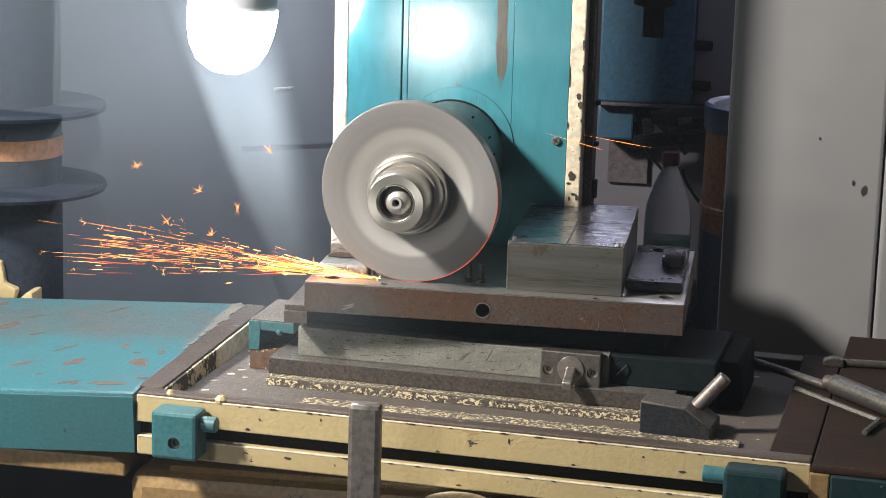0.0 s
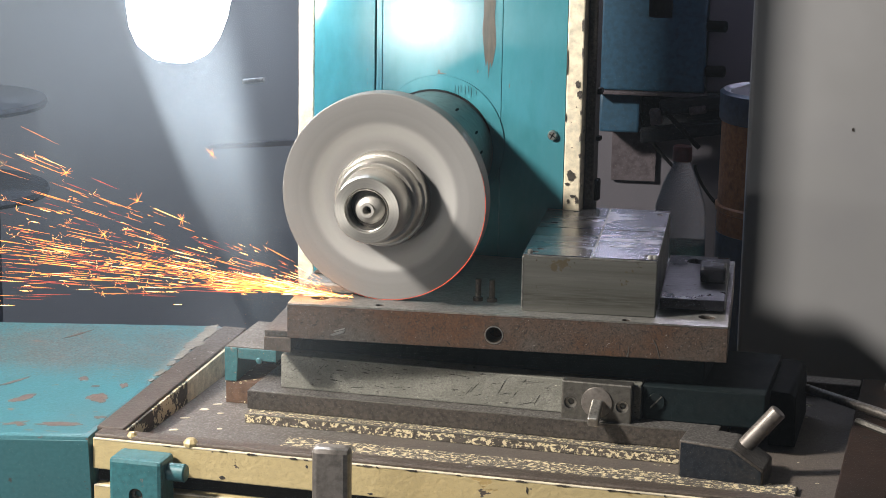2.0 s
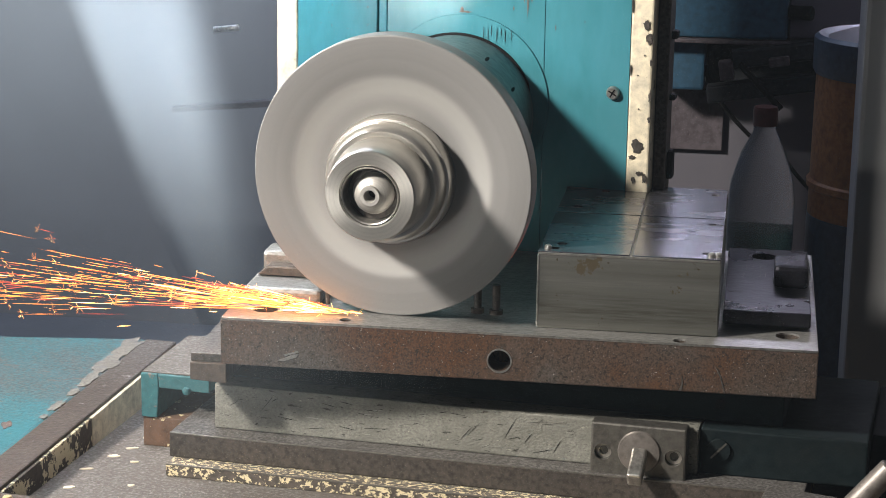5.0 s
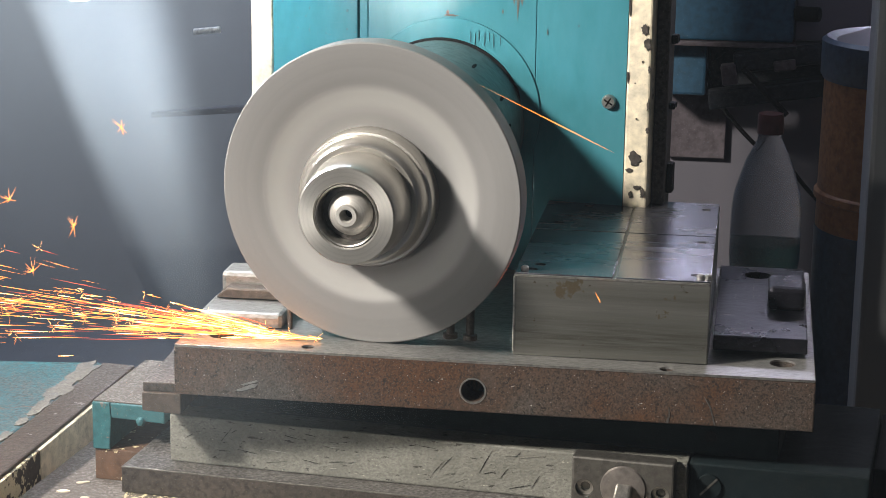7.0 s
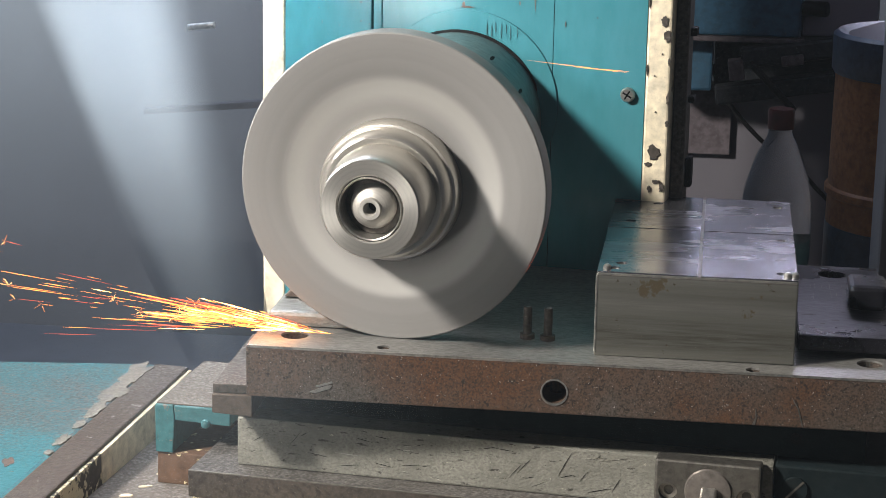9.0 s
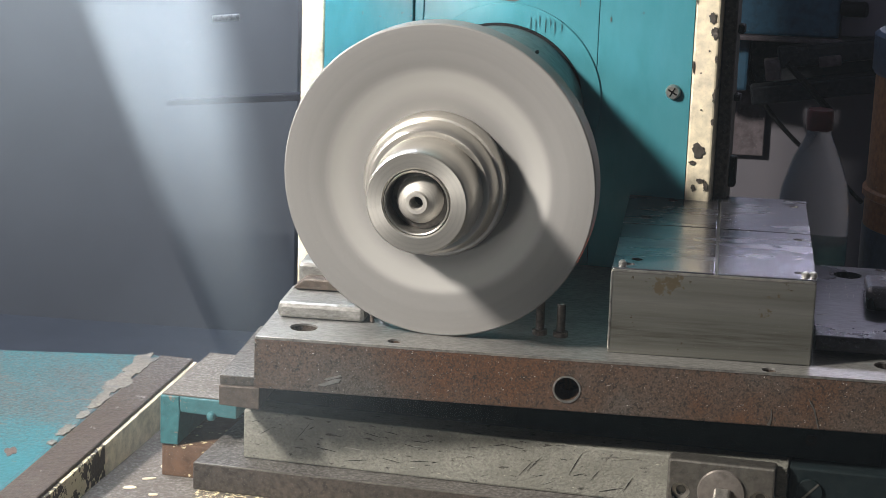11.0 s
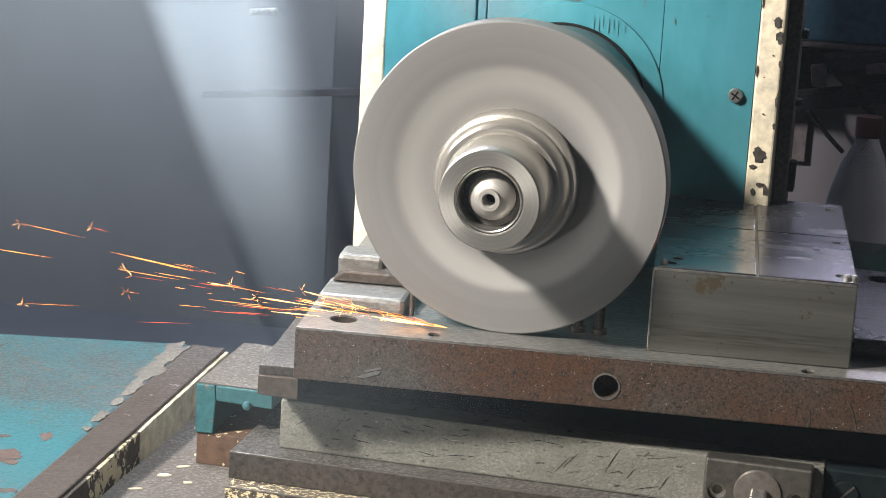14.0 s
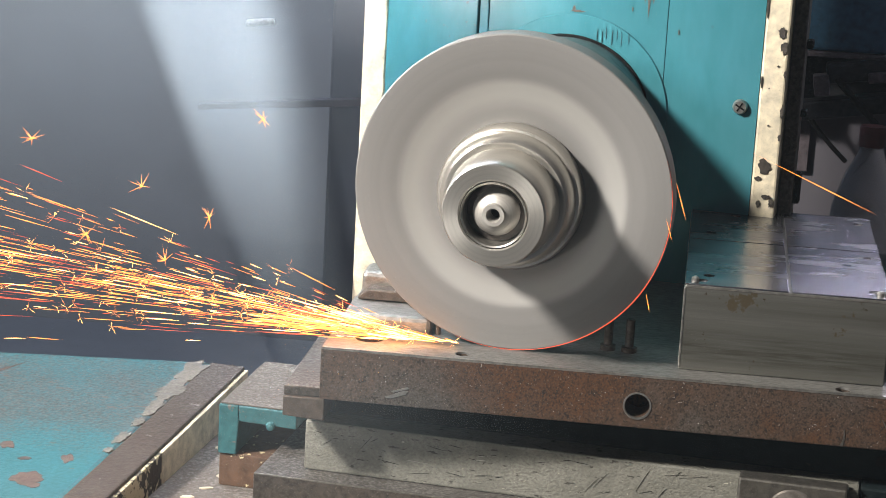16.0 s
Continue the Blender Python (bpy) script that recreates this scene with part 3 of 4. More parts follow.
def rider(name, label, category, m=None, group="", kind=""):
    ob = thing(name, label, category, m or Matrix(), group, kind)
    RIDERS.append(ob)
    return ob


table = rider("machine_table", "cream-painted iron table tray with a black slot along its front", "machine table", TF)
U1, V1, FL = 0.845, 0.52, -0.0224
part("tray_floor", box(0.025, U1 + 0.01, 0.02, V1, FL - 0.03, FL), M_FLOOR, table, "gritty tray floor with flaked cream paint")
part("front_rim", box(0.0, 0.9, 0.0, 0.024, -0.0405, 0.0015, 0.0022), M_RIM, table, "worn rusty rim")
part("front_band", box(-0.001, 0.9, -0.0025, 0.004, -0.0405, -0.003, 0.0015), M_CREAM, table, "chipped cream front band")
# slot back in near-black, so the recess has its shade painted in
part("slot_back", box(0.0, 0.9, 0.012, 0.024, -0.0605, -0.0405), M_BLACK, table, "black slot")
part("lower_lip", box(0.0, 0.9, -0.004, 0.03, -0.086, -0.0595, 0.002), M_CREAM, table, "chipped cream lower lip")
part("left_rim", box(-0.0075, 0.0265, 0.0245, 0.45, FL - 0.03, 0.0018, 0.002), M_RIM, table, "worn rusty rim", pose(0, 0, 0, 2.0, 0, 0))
part("left_wall", box(0.0260, 0.0300, 0.0245, 0.22, FL - 0.02, -0.0015, 0.001), M_WALLFLAKE, table, "inner wall with flaking cream paint", pose(0, 0, 0, 2.0, 0, 0))
part("left_wall", box(0.0260, 0.0302, 0.2202, 0.45, FL - 0.02, -0.0017, 0.001), M_CREAM_STRIP, table, "inner wall with solid cream paint", pose(0, 0, 0, 2.0, 0, 0))
part("worn_edge", box(0.0005, 0.8995, -0.0029, 0.001, -0.0049, -0.0028, 0.0006), M_CREAM_STRIP, table, "pale chipped paint edge")
part("worn_edge", box(0.0005, 0.8995, -0.0044, 0.001, -0.0612, -0.0592, 0.0006), M_CREAM_STRIP, table, "pale chipped paint edge")
for x, y, ln, wd in ((0.060, 0.20, 0.016, 0.007), (0.075, 0.26, 0.026, 0.008), (0.055, 0.11, 0.010, 0.007), (0.095, 0.245, 0.007, 0.011), (0.050, 0.33, 0.016, 0.010), (0.07, 0.075, 0.009, 0.006), (0.068, 0.225, 0.012, 0.005), (0.085, 0.19, 0.008, 0.005), (0.050, 0.16, 0.012, 0.005), (0.105, 0.13, 0.008, 0.005)):
    part("paint_flake", slab(fleck(x, y, ln, wd, 0.4, 11), FL, FL + 0.0009), M_CREAM_STRIP, table, "loose cream paint flake")
chips = random.Random(17)
for k in range(40):
    u = chips.uniform(0.09, 0.89)
    low = k % 3 == 2
    z = -0.0595 if low else -0.0035
    w, h = chips.uniform(0.003, 0.018), chips.uniform(0.0008, 0.0028)
    pts = [(u + w * (0.6 + 0.5 * chips.random()) * math.cos(i * math.tau / 18) * 0.5, z - 0.0008 + h * (0.5 + 0.7 * chips.random()) * math.sin(i * math.tau / 18) * 0.5) for i in range(18)]
    y0 = -0.0048 if low else -0.0032
    part("paint_chip", prism(pts, y0, y0 + 0.0022), M_DARKIRON, table, "dark chip in the cream edge")
for u, z, w, h in ((0.158, -0.0355, 0.010, 0.004), (0.335, -0.0365, 0.008, 0.003), (0.42, -0.0375, 0.006, 0.003), (0.515, -0.014, 0.003, 0.010), (0.60, -0.036, 0.007, 0.003), (0.26, -0.012, 0.003, 0.004), (0.74, -0.030, 0.010, 0.004), (0.69, -0.016, 0.004, 0.003), (0.215, -0.069, 0.012, 0.005), (0.66, -0.075, 0.012, 0.004), (0.45, -0.080, 0.009, 0.003)):
    pts = [(u + w * (0.6 + 0.5 * chips.random()) * math.cos(i * math.tau / 16) * 0.5, z + h * (0.5 + 0.7 * chips.random()) * math.sin(i * math.tau / 16) * 0.5) for i in range(16)]
    y0 = -0.0029 if z > -0.05 else -0.0044
    part("paint_chip", prism(pts, y0, y0 + 0.002), M_DARKIRON, table, "dark chip in the cream paint")
part("right_rim", box(U1, 0.9, 0.0245, V1, FL - 0.03, 0.0, 0.002), M_BROWN, table, "worn rusty rim")
part("rear_rim", box(0.034, U1 - 0.001, V1 - 0.03, V1, FL, -0.002, 0.002), M_RIM, table)
part("step_strip", box(0.20, 0.80, 0.075, 0.115, FL, FL + 0.005, 0.0015), M_FLAKE, table, "ledge with flaked cream paint")
for u, v, r in ((0.045, 0.006, 0.006), (0.118, 0.004, 0.0085)):
    part("paint_blob", lathe([(0, -0.003), (r, -0.003), (r * 1.05, 0.001), (r * 0.6, 0.0055), (0, 0.0065)], Matrix.Translation((u, v, 0)), 9), M_CREAM, table, "lump of old cream paint")

deck = rider("table_end_cover", "teal painted table end cover, scratched and dusted with grit", "machine cover", pose(-0.197, -0.138, -0.1345, 2.1, -1.9, 0))
part("top_sheet", slab([(-0.004, -0.006), (-0.75, -0.03), (-0.75, 0.435), (0.040, 0.452), (0.034, 0.38), (0.0, 0.05)], -0.085, 0.0, 0.007), M_TEAL_DECK, deck)
# front skin in a darker teal than the top sheet
part("front_face", prism([(-0.745, -0.0845), (-0.745, -0.0055), (-0.001, -0.0055), (-0.001, -0.0845)], 0.0, 0.003, 0.0008), M_TEAL_FRONT, deck, "darker teal front", pose(-0.004, -0.0078, 0, 0, 0, 1.84))
M_GOUGE = surface("bare_brown_iron", (0.13, 0.088, 0.072), (0.10, 0.07, 0.06), 40, 0.6, bump=0.3, fine=300, dust=0.12)
for x, y, ln, wd, turn in ((-0.129, 0.121, 0.020, 0.040, -0.5), (-0.039, 0.132, 0.030, 0.030, 0.6), (-0.030, 0.120, 0.016, 0.014, 0.2), (-0.053, 0.031, 0.062, 0.016, 0.1), (-0.098, 0.026, 0.012, 0.010, 0.0), (-0.108, 0.030, 0.034, 0.009, 0.5), (-0.200, 0.107, 0.045, 0.009, 0.9),
                            (-0.164, 0.184, 0.050, 0.007, 1.0), (-0.290, 0.287, 0.050, 0.020, 0.9), (-0.150, 0.390, 0.050, 0.005, 1.0), (-0.349, 0.395, 0.05, 0.018, 0.5), (-0.264, 0.338, 0.035, 0.008, 0.6), (-0.080, 0.204, 0.014, 0.020, 0.7), (-0.020, 0.180, 0.010, 0.022, 0.3),
                            (-0.055, 0.175, 0.012, 0.008, 0.4), (-0.230, 0.250, 0.03, 0.006, 0.7), (-0.012, 0.060, 0.016, 0.010, 0.0), (-0.30, 0.17, 0.03, 0.007, 0.9), (-0.16, 0.06, 0.014, 0.006, 0.3)):
    part("paint_chip", slab(fleck(x, y, ln, wd, turn), -0.0008, 0.00035), M_GOUGE, deck, "bare brown chip in the paint")
for k, (y, ln, wd) in enumerate(((0.415, 0.070, 0.026), (0.365, 0.060, 0.022), (0.315, 0.045, 0.014), (0.275, 0.022, 0.010), (0.235, 0.026, 0.012), (0.205, 0.014, 0.008))):
    part("undercoat_patch", slab(fleck(0.002 + (y - 0.13) * 0.082, y, ln, wd, 1.5, 40), -0.001, 0.0005 + 0.00004 * k), M_UNDERCOAT, deck, "ragged patch of cream undercoat")
right_deck = rider("table_end_plate", "dark brown table end plate with teal front", "machine cover", TF)
part("top_sheet", box(0.901, 1.5, -0.006, 0.66, -0.012, -0.001, 0.003), M_BROWN, right_deck)
part("front_sheet", box(0.925, 1.5, -0.008, 0.02, -0.10, -0.0125, 0.003), M_TEAL_NEAR_BLACK, right_deck, "near-black teal front")
part("end_post", box(0.8995, 0.9245, -0.007, 0.02, -0.10, -0.0125, 0.002), M_TAN, right_deck)
part("under_box", box(0.902, 1.49, 0.0205, 0.65, -0.10, -0.0125), M_DARKIRON, right_deck)

# stop dogs
dog = rider("stop_dog", "teal painted stop block with a round buffer pin", "stop block", TF @ pose(0.037, 0, 0), "table stops")
part("block", box(0, 0.0645, -0.046, -0.0045, -0.075, -0.0095, 0.005), M_TEAL, dog)
cut(dog.children[0], [rod((0.033, -0.05, -0.052), (0.033, -0.035, -0.052), 0.0085, segs=28)])
part("socket_screw", lathe([(0.004, 0), (0.0078, 0), (0.0078, 0.004), (0.004, 0.004)], Matrix.Translation((0.033, -0.036, -0.052)) @ TO_FRONT, 28, True), M_DARKIRON, dog)
part("buffer_pin", rod((0.0600, -0.024, -0.027), (0.086, -0.024, -0.027), 0.0105), M_TEAL, dog, "worn teal buffer pin")
dog2 = rider("stop_dog", "near-black teal stop block with a round buffer pin", "stop block", TF @ pose(0.797, 0, 0), "table stops")
part("block", box(0, 0.076, -0.046, -0.0045, -0.11, -0.0075, 0.005), M_TEAL_NEAR_BLACK, dog2)
part("buffer_pin", rod((0.004, -0.024, -0.022), (-0.028, -0.024, -0.022), 0.0105), M_TEAL, dog2, "worn teal buffer pin")

# magnetic vise stack
vise = rider("machine_vise", "stained cast iron vise standing in the tray", "vise", TF)
part("foot_plate", box(0.126, 0.70, 0.163, 0.42, FL, -0.0102, 0.0015), M_FLAKE, vise, "foot plate with flaked cream paint")
part("flange", box(0.1225, 0.70, 0.182, 0.41, -0.0102, 0.0135, 0.0015), M_DARKIRON, vise)
part("body", box(0.158, 0.605, 0.206, 0.40, 0.0135, 0.056, 0.002), M_VISE, vise)
# end and neck carry painted shade, so they stay darker than the body
part("body_end", box(0.6055, 0.75, 0.212, 0.40, 0.0135, 0.0555, 0.002), M_DARKTEAL, vise, "near-black teal vise end")
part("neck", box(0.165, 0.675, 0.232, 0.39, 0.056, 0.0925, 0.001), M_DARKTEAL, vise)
part("end_cover", prism([(0.7505, -0.020), (0.783, -0.020), (0.781, 0.040), (0.775, 0.0465), (0.7505, 0.0480)], 0.26, 0.41, 0.002), M_BLACK, vise, "black end cover")
for u in (0.254, 0.620):
    part("grub_screw", lathe([(0.002, 0), (0.0046, 0), (0.0046, 0.001), (0.002, 0.001)], Matrix.Translation((u, 0.232, 0.072)) @ TO_FRONT, 20, True), M_BLACK, vise)
slot_screw = part("slot_screw", lathe([(0, 0), (0.0105, 0), (0.0100, 0.0025), (0, 0.0025)], TO_FRONT, 28), M_DARKTEAL, vise, "dark slotted screw", pose(0.6225, 0.2122, 0.0365))
part("slot", box(-0.0100, 0.0100, -0.0030, -0.0022, -0.0008, 0.0008), M_TOOL, slot_screw, "bright worn slot", pose(0, 0, 0, 0, -48, 0))
scores = random.Random(23)
for k in range(34):
    u, z, ln = scores.uniform(0.17, 0.50), scores.uniform(0.019, 0.050), scores.uniform(0.004, 0.022)
    turn = radians(scores.choice((scores.uniform(-12, 8), scores.uniform(25, 65), scores.uniform(5, 18))))
    du, dz = math.cos(turn) * ln / 2, math.sin(turn) * ln / 2
    if not 0.0155 < z - abs(dz) or z + abs(dz) > 0.054:
        continue
    w = scores.uniform(0.00012, 0.00030)
    nu, nz = -math.sin(turn) * w, math.cos(turn) * w
    part("score", prism([(u - du, z - dz), (u + nu, z + nz), (u + du, z + dz), (u - nu, z - nz)], 0.2056, 0.2065), M_BLACK if k % 4 else M_STEEL, vise, "thin score in the iron")
# paler strips along the front edges of flange and foot plate
part("worn_edge", box(0.1230, 0.6995, 0.1817, 0.1835, 0.0122, 0.0138, 0.0005), M_TOOL, vise, "pale edge strip")
part("worn_edge", box(0.1265, 0.6995, 0.1627, 0.1643, -0.0116, -0.0099, 0.0005), M_TOOL, vise, "pale edge strip")
bolt_plate = rider("bolt_plate", "small brown steel plate with two sockets and a square key", "bolt plate", TF @ pose(0.513, 0.188, 0.0))
bp = part("plate", box(0, 0.084, 0, 0.018, 0.010, 0.060, 0.002), M_TOOL, bolt_plate)
cut(bp, [rod((u, -0.004, 0.033), (u, 0.008, 0.033), 0.0075, segs=24) for u in (0.011, 0.073)])
for u in (0.011, 0.073):
    part("socket", lathe([(0.004, 0), (0.0072, 0), (0.0072, 0.003), (0.004, 0.003)], Matrix.Translation((u, 0.008, 0.033)) @ TO_FRONT, 24, True), M_STEEL, bolt_plate)
part("boss", lathe([(0, 0), (0.019, 0), (0.018, 0.002), (0.013, 0.0028), (0, 0.0028)], Matrix.Translation((0.043, 0, 0.036)) @ TO_FRONT, 36), M_LEVER, bolt_plate)
part("square_key", box(-0.0065, 0.0065, -0.0065, 0.0065, 0, 0.034, 0.002), M_STEEL, bolt_plate, "square steel key", Matrix.Translation((0.044, -0.001, 0.036)) @ Matrix.Rotation(radians(118), 4, "X"))

# work plate
plate = rider("work_plate", "thick rough dark steel plate with a ground top", "steel plate")
pl = part("body", box(0, 0.5235, 0, 0.35, -0.0431, -0.0015, 0.001), M_PLATE, plate)
tp = part("ground_top", box(0.0005, 0.523, 0.0005, 0.3495, -0.0015, 0.0, 0.0005), M_GROUND, plate, "ground bright top")
# brighter steel strip along the top front edge
part("worn_edge", box(0.001, 0.5225, -0.0003, 0.0008, -0.0020, 0.0003, 0.0003), M_STEEL, plate, "bright edge strip")
drills = [((0.1103, 0.0139), 0.0055), ((0.4054, 0.0083), 0.006), ((0.4974, 0.0424), 0.0105), ((0.0330, 0.0350), 0.0115)]
cut(tp, [rod((x, y, -0.004), (x, y, 0.004), r, segs=28) for (x, y), r in drills])
cut(pl, [rod((x, y, -0.02), (x, y, 0.0), r, segs=28) for (x, y), r in drills] + [rod((0.2498, -0.006, -0.0252), (0.2498, 0.03, -0.0252), 0.0098, segs=36)])
part("scratch", prism([(0.052, -0.0365), (0.066, -0.0305), (0.071, -0.0300), (0.069, -0.0330), (0.057, -0.0372)], -0.0006, 0.001), M_STEEL, plate, "bright scratch")
part("scratch", prism([(0.0570, -0.0312), (0.0705, -0.0268), (0.0712, -0.0282), (0.0590, -0.0322)], -0.0005, 0.001), M_STEEL, plate, "bright scratch")
part("scratch", prism([(0.4360, -0.0186), (0.4366, -0.0186), (0.4420, -0.027), (0.4462, -0.0425), (0.4452, -0.0425), (0.4408, -0.0275)], -0.0004, 0.001), M_TOOL, plate, "long thin scratch")
part("scratch", prism([(0.4082, -0.029), (0.4090, -0.029), (0.4098, -0.036), (0.4085, -0.0425), (0.4062, -0.0425), (0.4086, -0.0365)], -0.0004, 0.001), M_TOOL, plate, "long thin scratch")
part("hole_rim", lathe([(0.0097, -0.002), (0.0110, 0), (0.0110, 0.0007), (0.0097, 0.0007)], Matrix.Translation((0.2498, 0.0001, -0.0252)) @ TO_FRONT, 36, True), M_STEEL, plate, "bright hole edge")
tab = rider("vise_jaw", "stepped steel jaw end under the plate", "vise jaw")
part("jaw", prism([(-0.0305, -0.0455), (0.003, -0.0455), (0.003, -0.064), (-0.0305, -0.062)], 0.008, 0.16, 0.001), M_RIM, tab)
part("top", box(-0.0305, -0.0005, 0.011, 0.16, -0.0455, -0.0375, 0.001), M_DARKIRON, tab)

# milled block on the plate
blk = rider("milled_block", "squared milled steel block with scribed cross grooves on top", "steel block")
X0, X1, Y0, Y1, XG, YG = 0.2785, 0.4372, 0.0246, 0.318, 0.3595, 0.183
body = part("body", box(X0, X1, Y0, Y1, 0.0002, 0.068, 0.0012), M_BLOCK, blk)
for a, b_, c_, d_ in ((X0, XG - 0.0008, Y0, YG - 0.0008), (XG + 0.0008, X1, Y0, YG - 0.0008), (X0, XG - 0.0008, YG + 0.0008, Y1), (XG + 0.0008, X1, YG + 0.0008, Y1)):
    q = part("top_pad", box(a + 0.0004, b_ - 0.0004, c_ + 0.0004, d_ - 0.0004, 0.068, 0.0696, 0.0004), M_BLOCKTOP, blk)
    hs = []
    for hx, hy in ((0.4245, 0.045), (0.4265, 0.16), (0.4255, 0.29), (0.318, 0.285), (0.297, 0.21), (0.297, 0.055), (0.292, 0.038)):
        if a < hx < b_ and c_ < hy < d_:
            hs.append(rod((hx, hy, 0.060), (hx, hy, 0.08), 0.0045, segs=20))
    if hs:
        cut(q, hs)
# brighter strips on the top and left front edges only
part("worn_edge", box(X0 + 0.001, X1 - 0.001, Y0 - 0.0003, Y0 + 0.0016, 0.0664, 0.0684, 0.0005), M_STEEL, blk, "bright edge strip")
part("worn_edge", box(X0 - 0.0003, X0 + 0.0015, Y0 - 0.0004, Y0 + 0.001, 0.003, 0.0663, 0.0005), M_STEEL, blk, "bright edge strip")
for x, y in ((0.4285, 0.0335), (0.4345, 0.0345), (0.2865, 0.0335)):
    part("pin", lathe([(0, 0), (0.0032, 0), (0.0030, 0.003), (0.0016, 0.0042), (0, 0.0042)], Matrix.Translation((x, y, 0.0694)), 16), M_STEEL, blk, "small bright pin")

# clamp plate behind the block
clampp = rider("clamp_plate", "scuffed grey steel clamp plate with a hole", "clamp plate")
cp = part("plate", box(0.4405, 0.517, 0.055, 0.292, 0.0045, 0.0174, 0.0012), M_CLAMP, clampp)
cut(cp, [rod((0.4754, 0.260, 0.0), (0.4754, 0.260, 0.03), 0.0125, segs=32)])
scuffs = random.Random(41)
for k in range(26):
    x, y, ln = scuffs.uniform(0.447, 0.512), scuffs.uniform(0.065, 0.235), scuffs.uniform(0.006, 0.030)
    if 0.480 < x and 0.12 < y < 0.19:
        continue
    w, across = scuffs.uniform(0.0003, 0.0008), k % 3 == 0
    a_, b_ = (ln * 0.6, w) if across else (w, ln)
    part("scuff", slab([(x - a_ / 2, y), (x, y - b_ / 2), (x + a_ / 2, y), (x, y + b_ / 2)], 0.0168, 0.0177), M_TOOL, clampp, "bright scuff")
part("foot", box(0.443, 0.515, 0.075, 0.285, 0.0002, 0.0045), M_DARKIRON, clampp)
part("stop", box(0.484, 0.516, 0.139, 0.185, 0.0175, 0.0385, 0.004), M_CLAMP, clampp, "dark stop block")

# clip at the rear of the plate
clip = rider("clamp_bar", "grit-covered steel clamp bar with a square nut", "clamp bar")
part("bar", box(0.006, 0.079, 0.058, 0.118, 0.0002, 0.0135, 0.004), M_GROUND, clip, "grit-dusted bar")
part("pad", prism([(0.010, 0.0145), (0.085, 0.0145), (0.075, 0.024), (0.020, 0.024)], 0.098, 0.165, 0.002), M_RIM, clip)
for x_, y_ in ((0.2215, 0.064), (0.2385, 0.062)):
    stud = rider("locating_stud", "short dark steel stud standing in the plate", "stud", pose(x_, y_, 0.0))
    part("shank", rod((0, 0, -0.001), (0, 0, 0.027), 0.0036, segs=20), M_DARKIRON, stud)
    part("collar", lathe([(0.0034, 0.0), (0.0062, 0.0), (0.0062, 0.004), (0.0034, 0.0045)], None, 20, True), M_RIM, stud)
nutb = part("square_nut", box(0.012, 0.051, 0.113, 0.148, 0.0145, 0.0345, 0.004), M_GROUND, clip)
part("pin", rod((0.084, 0.064, 0.0), (0.084, 0.064, 0.022), 0.0022, segs=12), M_RIM, clip)

# teal bracket in the tray
brk = rider("angle_bracket", "teal painted angle bracket dusted with grit", "bracket", pose(-0.1010, 0.090, -0.157, 0, 0, -4.8))
part("leg", prism([(0, 0.029), (0.016, 0.029), (0.018, 0.0724 - 0.014), (0.0165, 0.0724), (0, 0.0724)], 0, 0.13, 0.0012), M_TEAL, brk)
part("rusty_foot", box(0.001, 0.046, 0.002, 0.0895, 0.0, 0.029, 0.001), M_RUSTFLAKE, brk, "rusty foot with cream flakes")
part("top", prism([(0.0180, 0.0724 - 0.0135), (0.068, 0.0724 - 0.015), (0.068, 0.0724), (0.0170, 0.0724)], 0, 0.13, 0.0012), M_TEAL, brk)
# black backing that paints the shade inside the bracket's opening
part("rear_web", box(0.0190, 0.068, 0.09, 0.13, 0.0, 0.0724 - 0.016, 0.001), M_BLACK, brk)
part("grit_top", box(0.001, 0.067, 0.002, 0.129, 0.0724, 0.0724 + 0.0014, 0.0006), M_FLOOR, brk, "layer of grinding grit")
part("bolt_head", rod((0.050, 0.085, 0.0724 + 0.001), (0.050, 0.085, 0.0724 + 0.013), 0.0135), M_GROUND, brk)
part("drip", lathe([(0, -0.004), (0.003, -0.003), (0.0042, 0.001), (0.003, 0.004), (0, 0.005)], pose(0.046, 0.0, 0.0724 - 0.014, 90, 0, 0), 14), M_TEAL, brk, "bead of dried paint")

# clamp wedge and eccentric rod
wedge = rider("clamp_wedge", "sloped clamp block with brown top and dark blue front", "clamp block", pose(0.476, -0.096, -0.159, 0, 0, -9))
part("block", prism([(0, 0), (0, 0.050), (0.060, 0.047), (0.097, 0.024), (0.097, 0)], 0, 0.058, 0.0022), M_DARKIRON, wedge)
part("front_face", prism([(0.002, 0.002), (0.002, 0.047), (0.059, 0.044), (0.094, 0.0225), (0.094, 0.002)], -0.0012, 0.001), M_WEDGE, wedge, "blue-black front")
part("tommy_bar", rod((0.056, 0.036, 0.024), (0.104, 0.043, 0.083), 0.0098), M_LEVER, wedge, "steel bar")

# tools on the end plate
bar = rider("wrench", "dark steel box wrench with a bright tubular socket end", "wrench")
part("shank", rod((0.5925, 0.2048, -0.118), (0.7321, 0.0956, -0.1275), 0.0055, 0.0065), M_DARKIRON, bar)
part("socket_tube", rod((0.7321, 0.0956, -0.1210), (0.835, -0.040, -0.1210), 0.0143, 0.0145), M_TOOL, bar, "scuffed steel tube")
part("jaw", rod((0.722, 0.104, -0.122), (0.738, 0.090, -0.119), 0.011, 0.009), M_RIM, bar)
key = rider("hex_key", "bent bright steel hex key", "hex key")
part("long_arm", rod((0.6803, 0.0929, -0.1312), (0.7895, -0.0361, -0.1312), 0.0045, segs=6), M_TOOL, key)
part("short_arm", rod((0.7895, -0.0350, -0.1312), (0.7683, -0.0954, -0.1312), 0.0045, segs=6), M_TOOL, key)
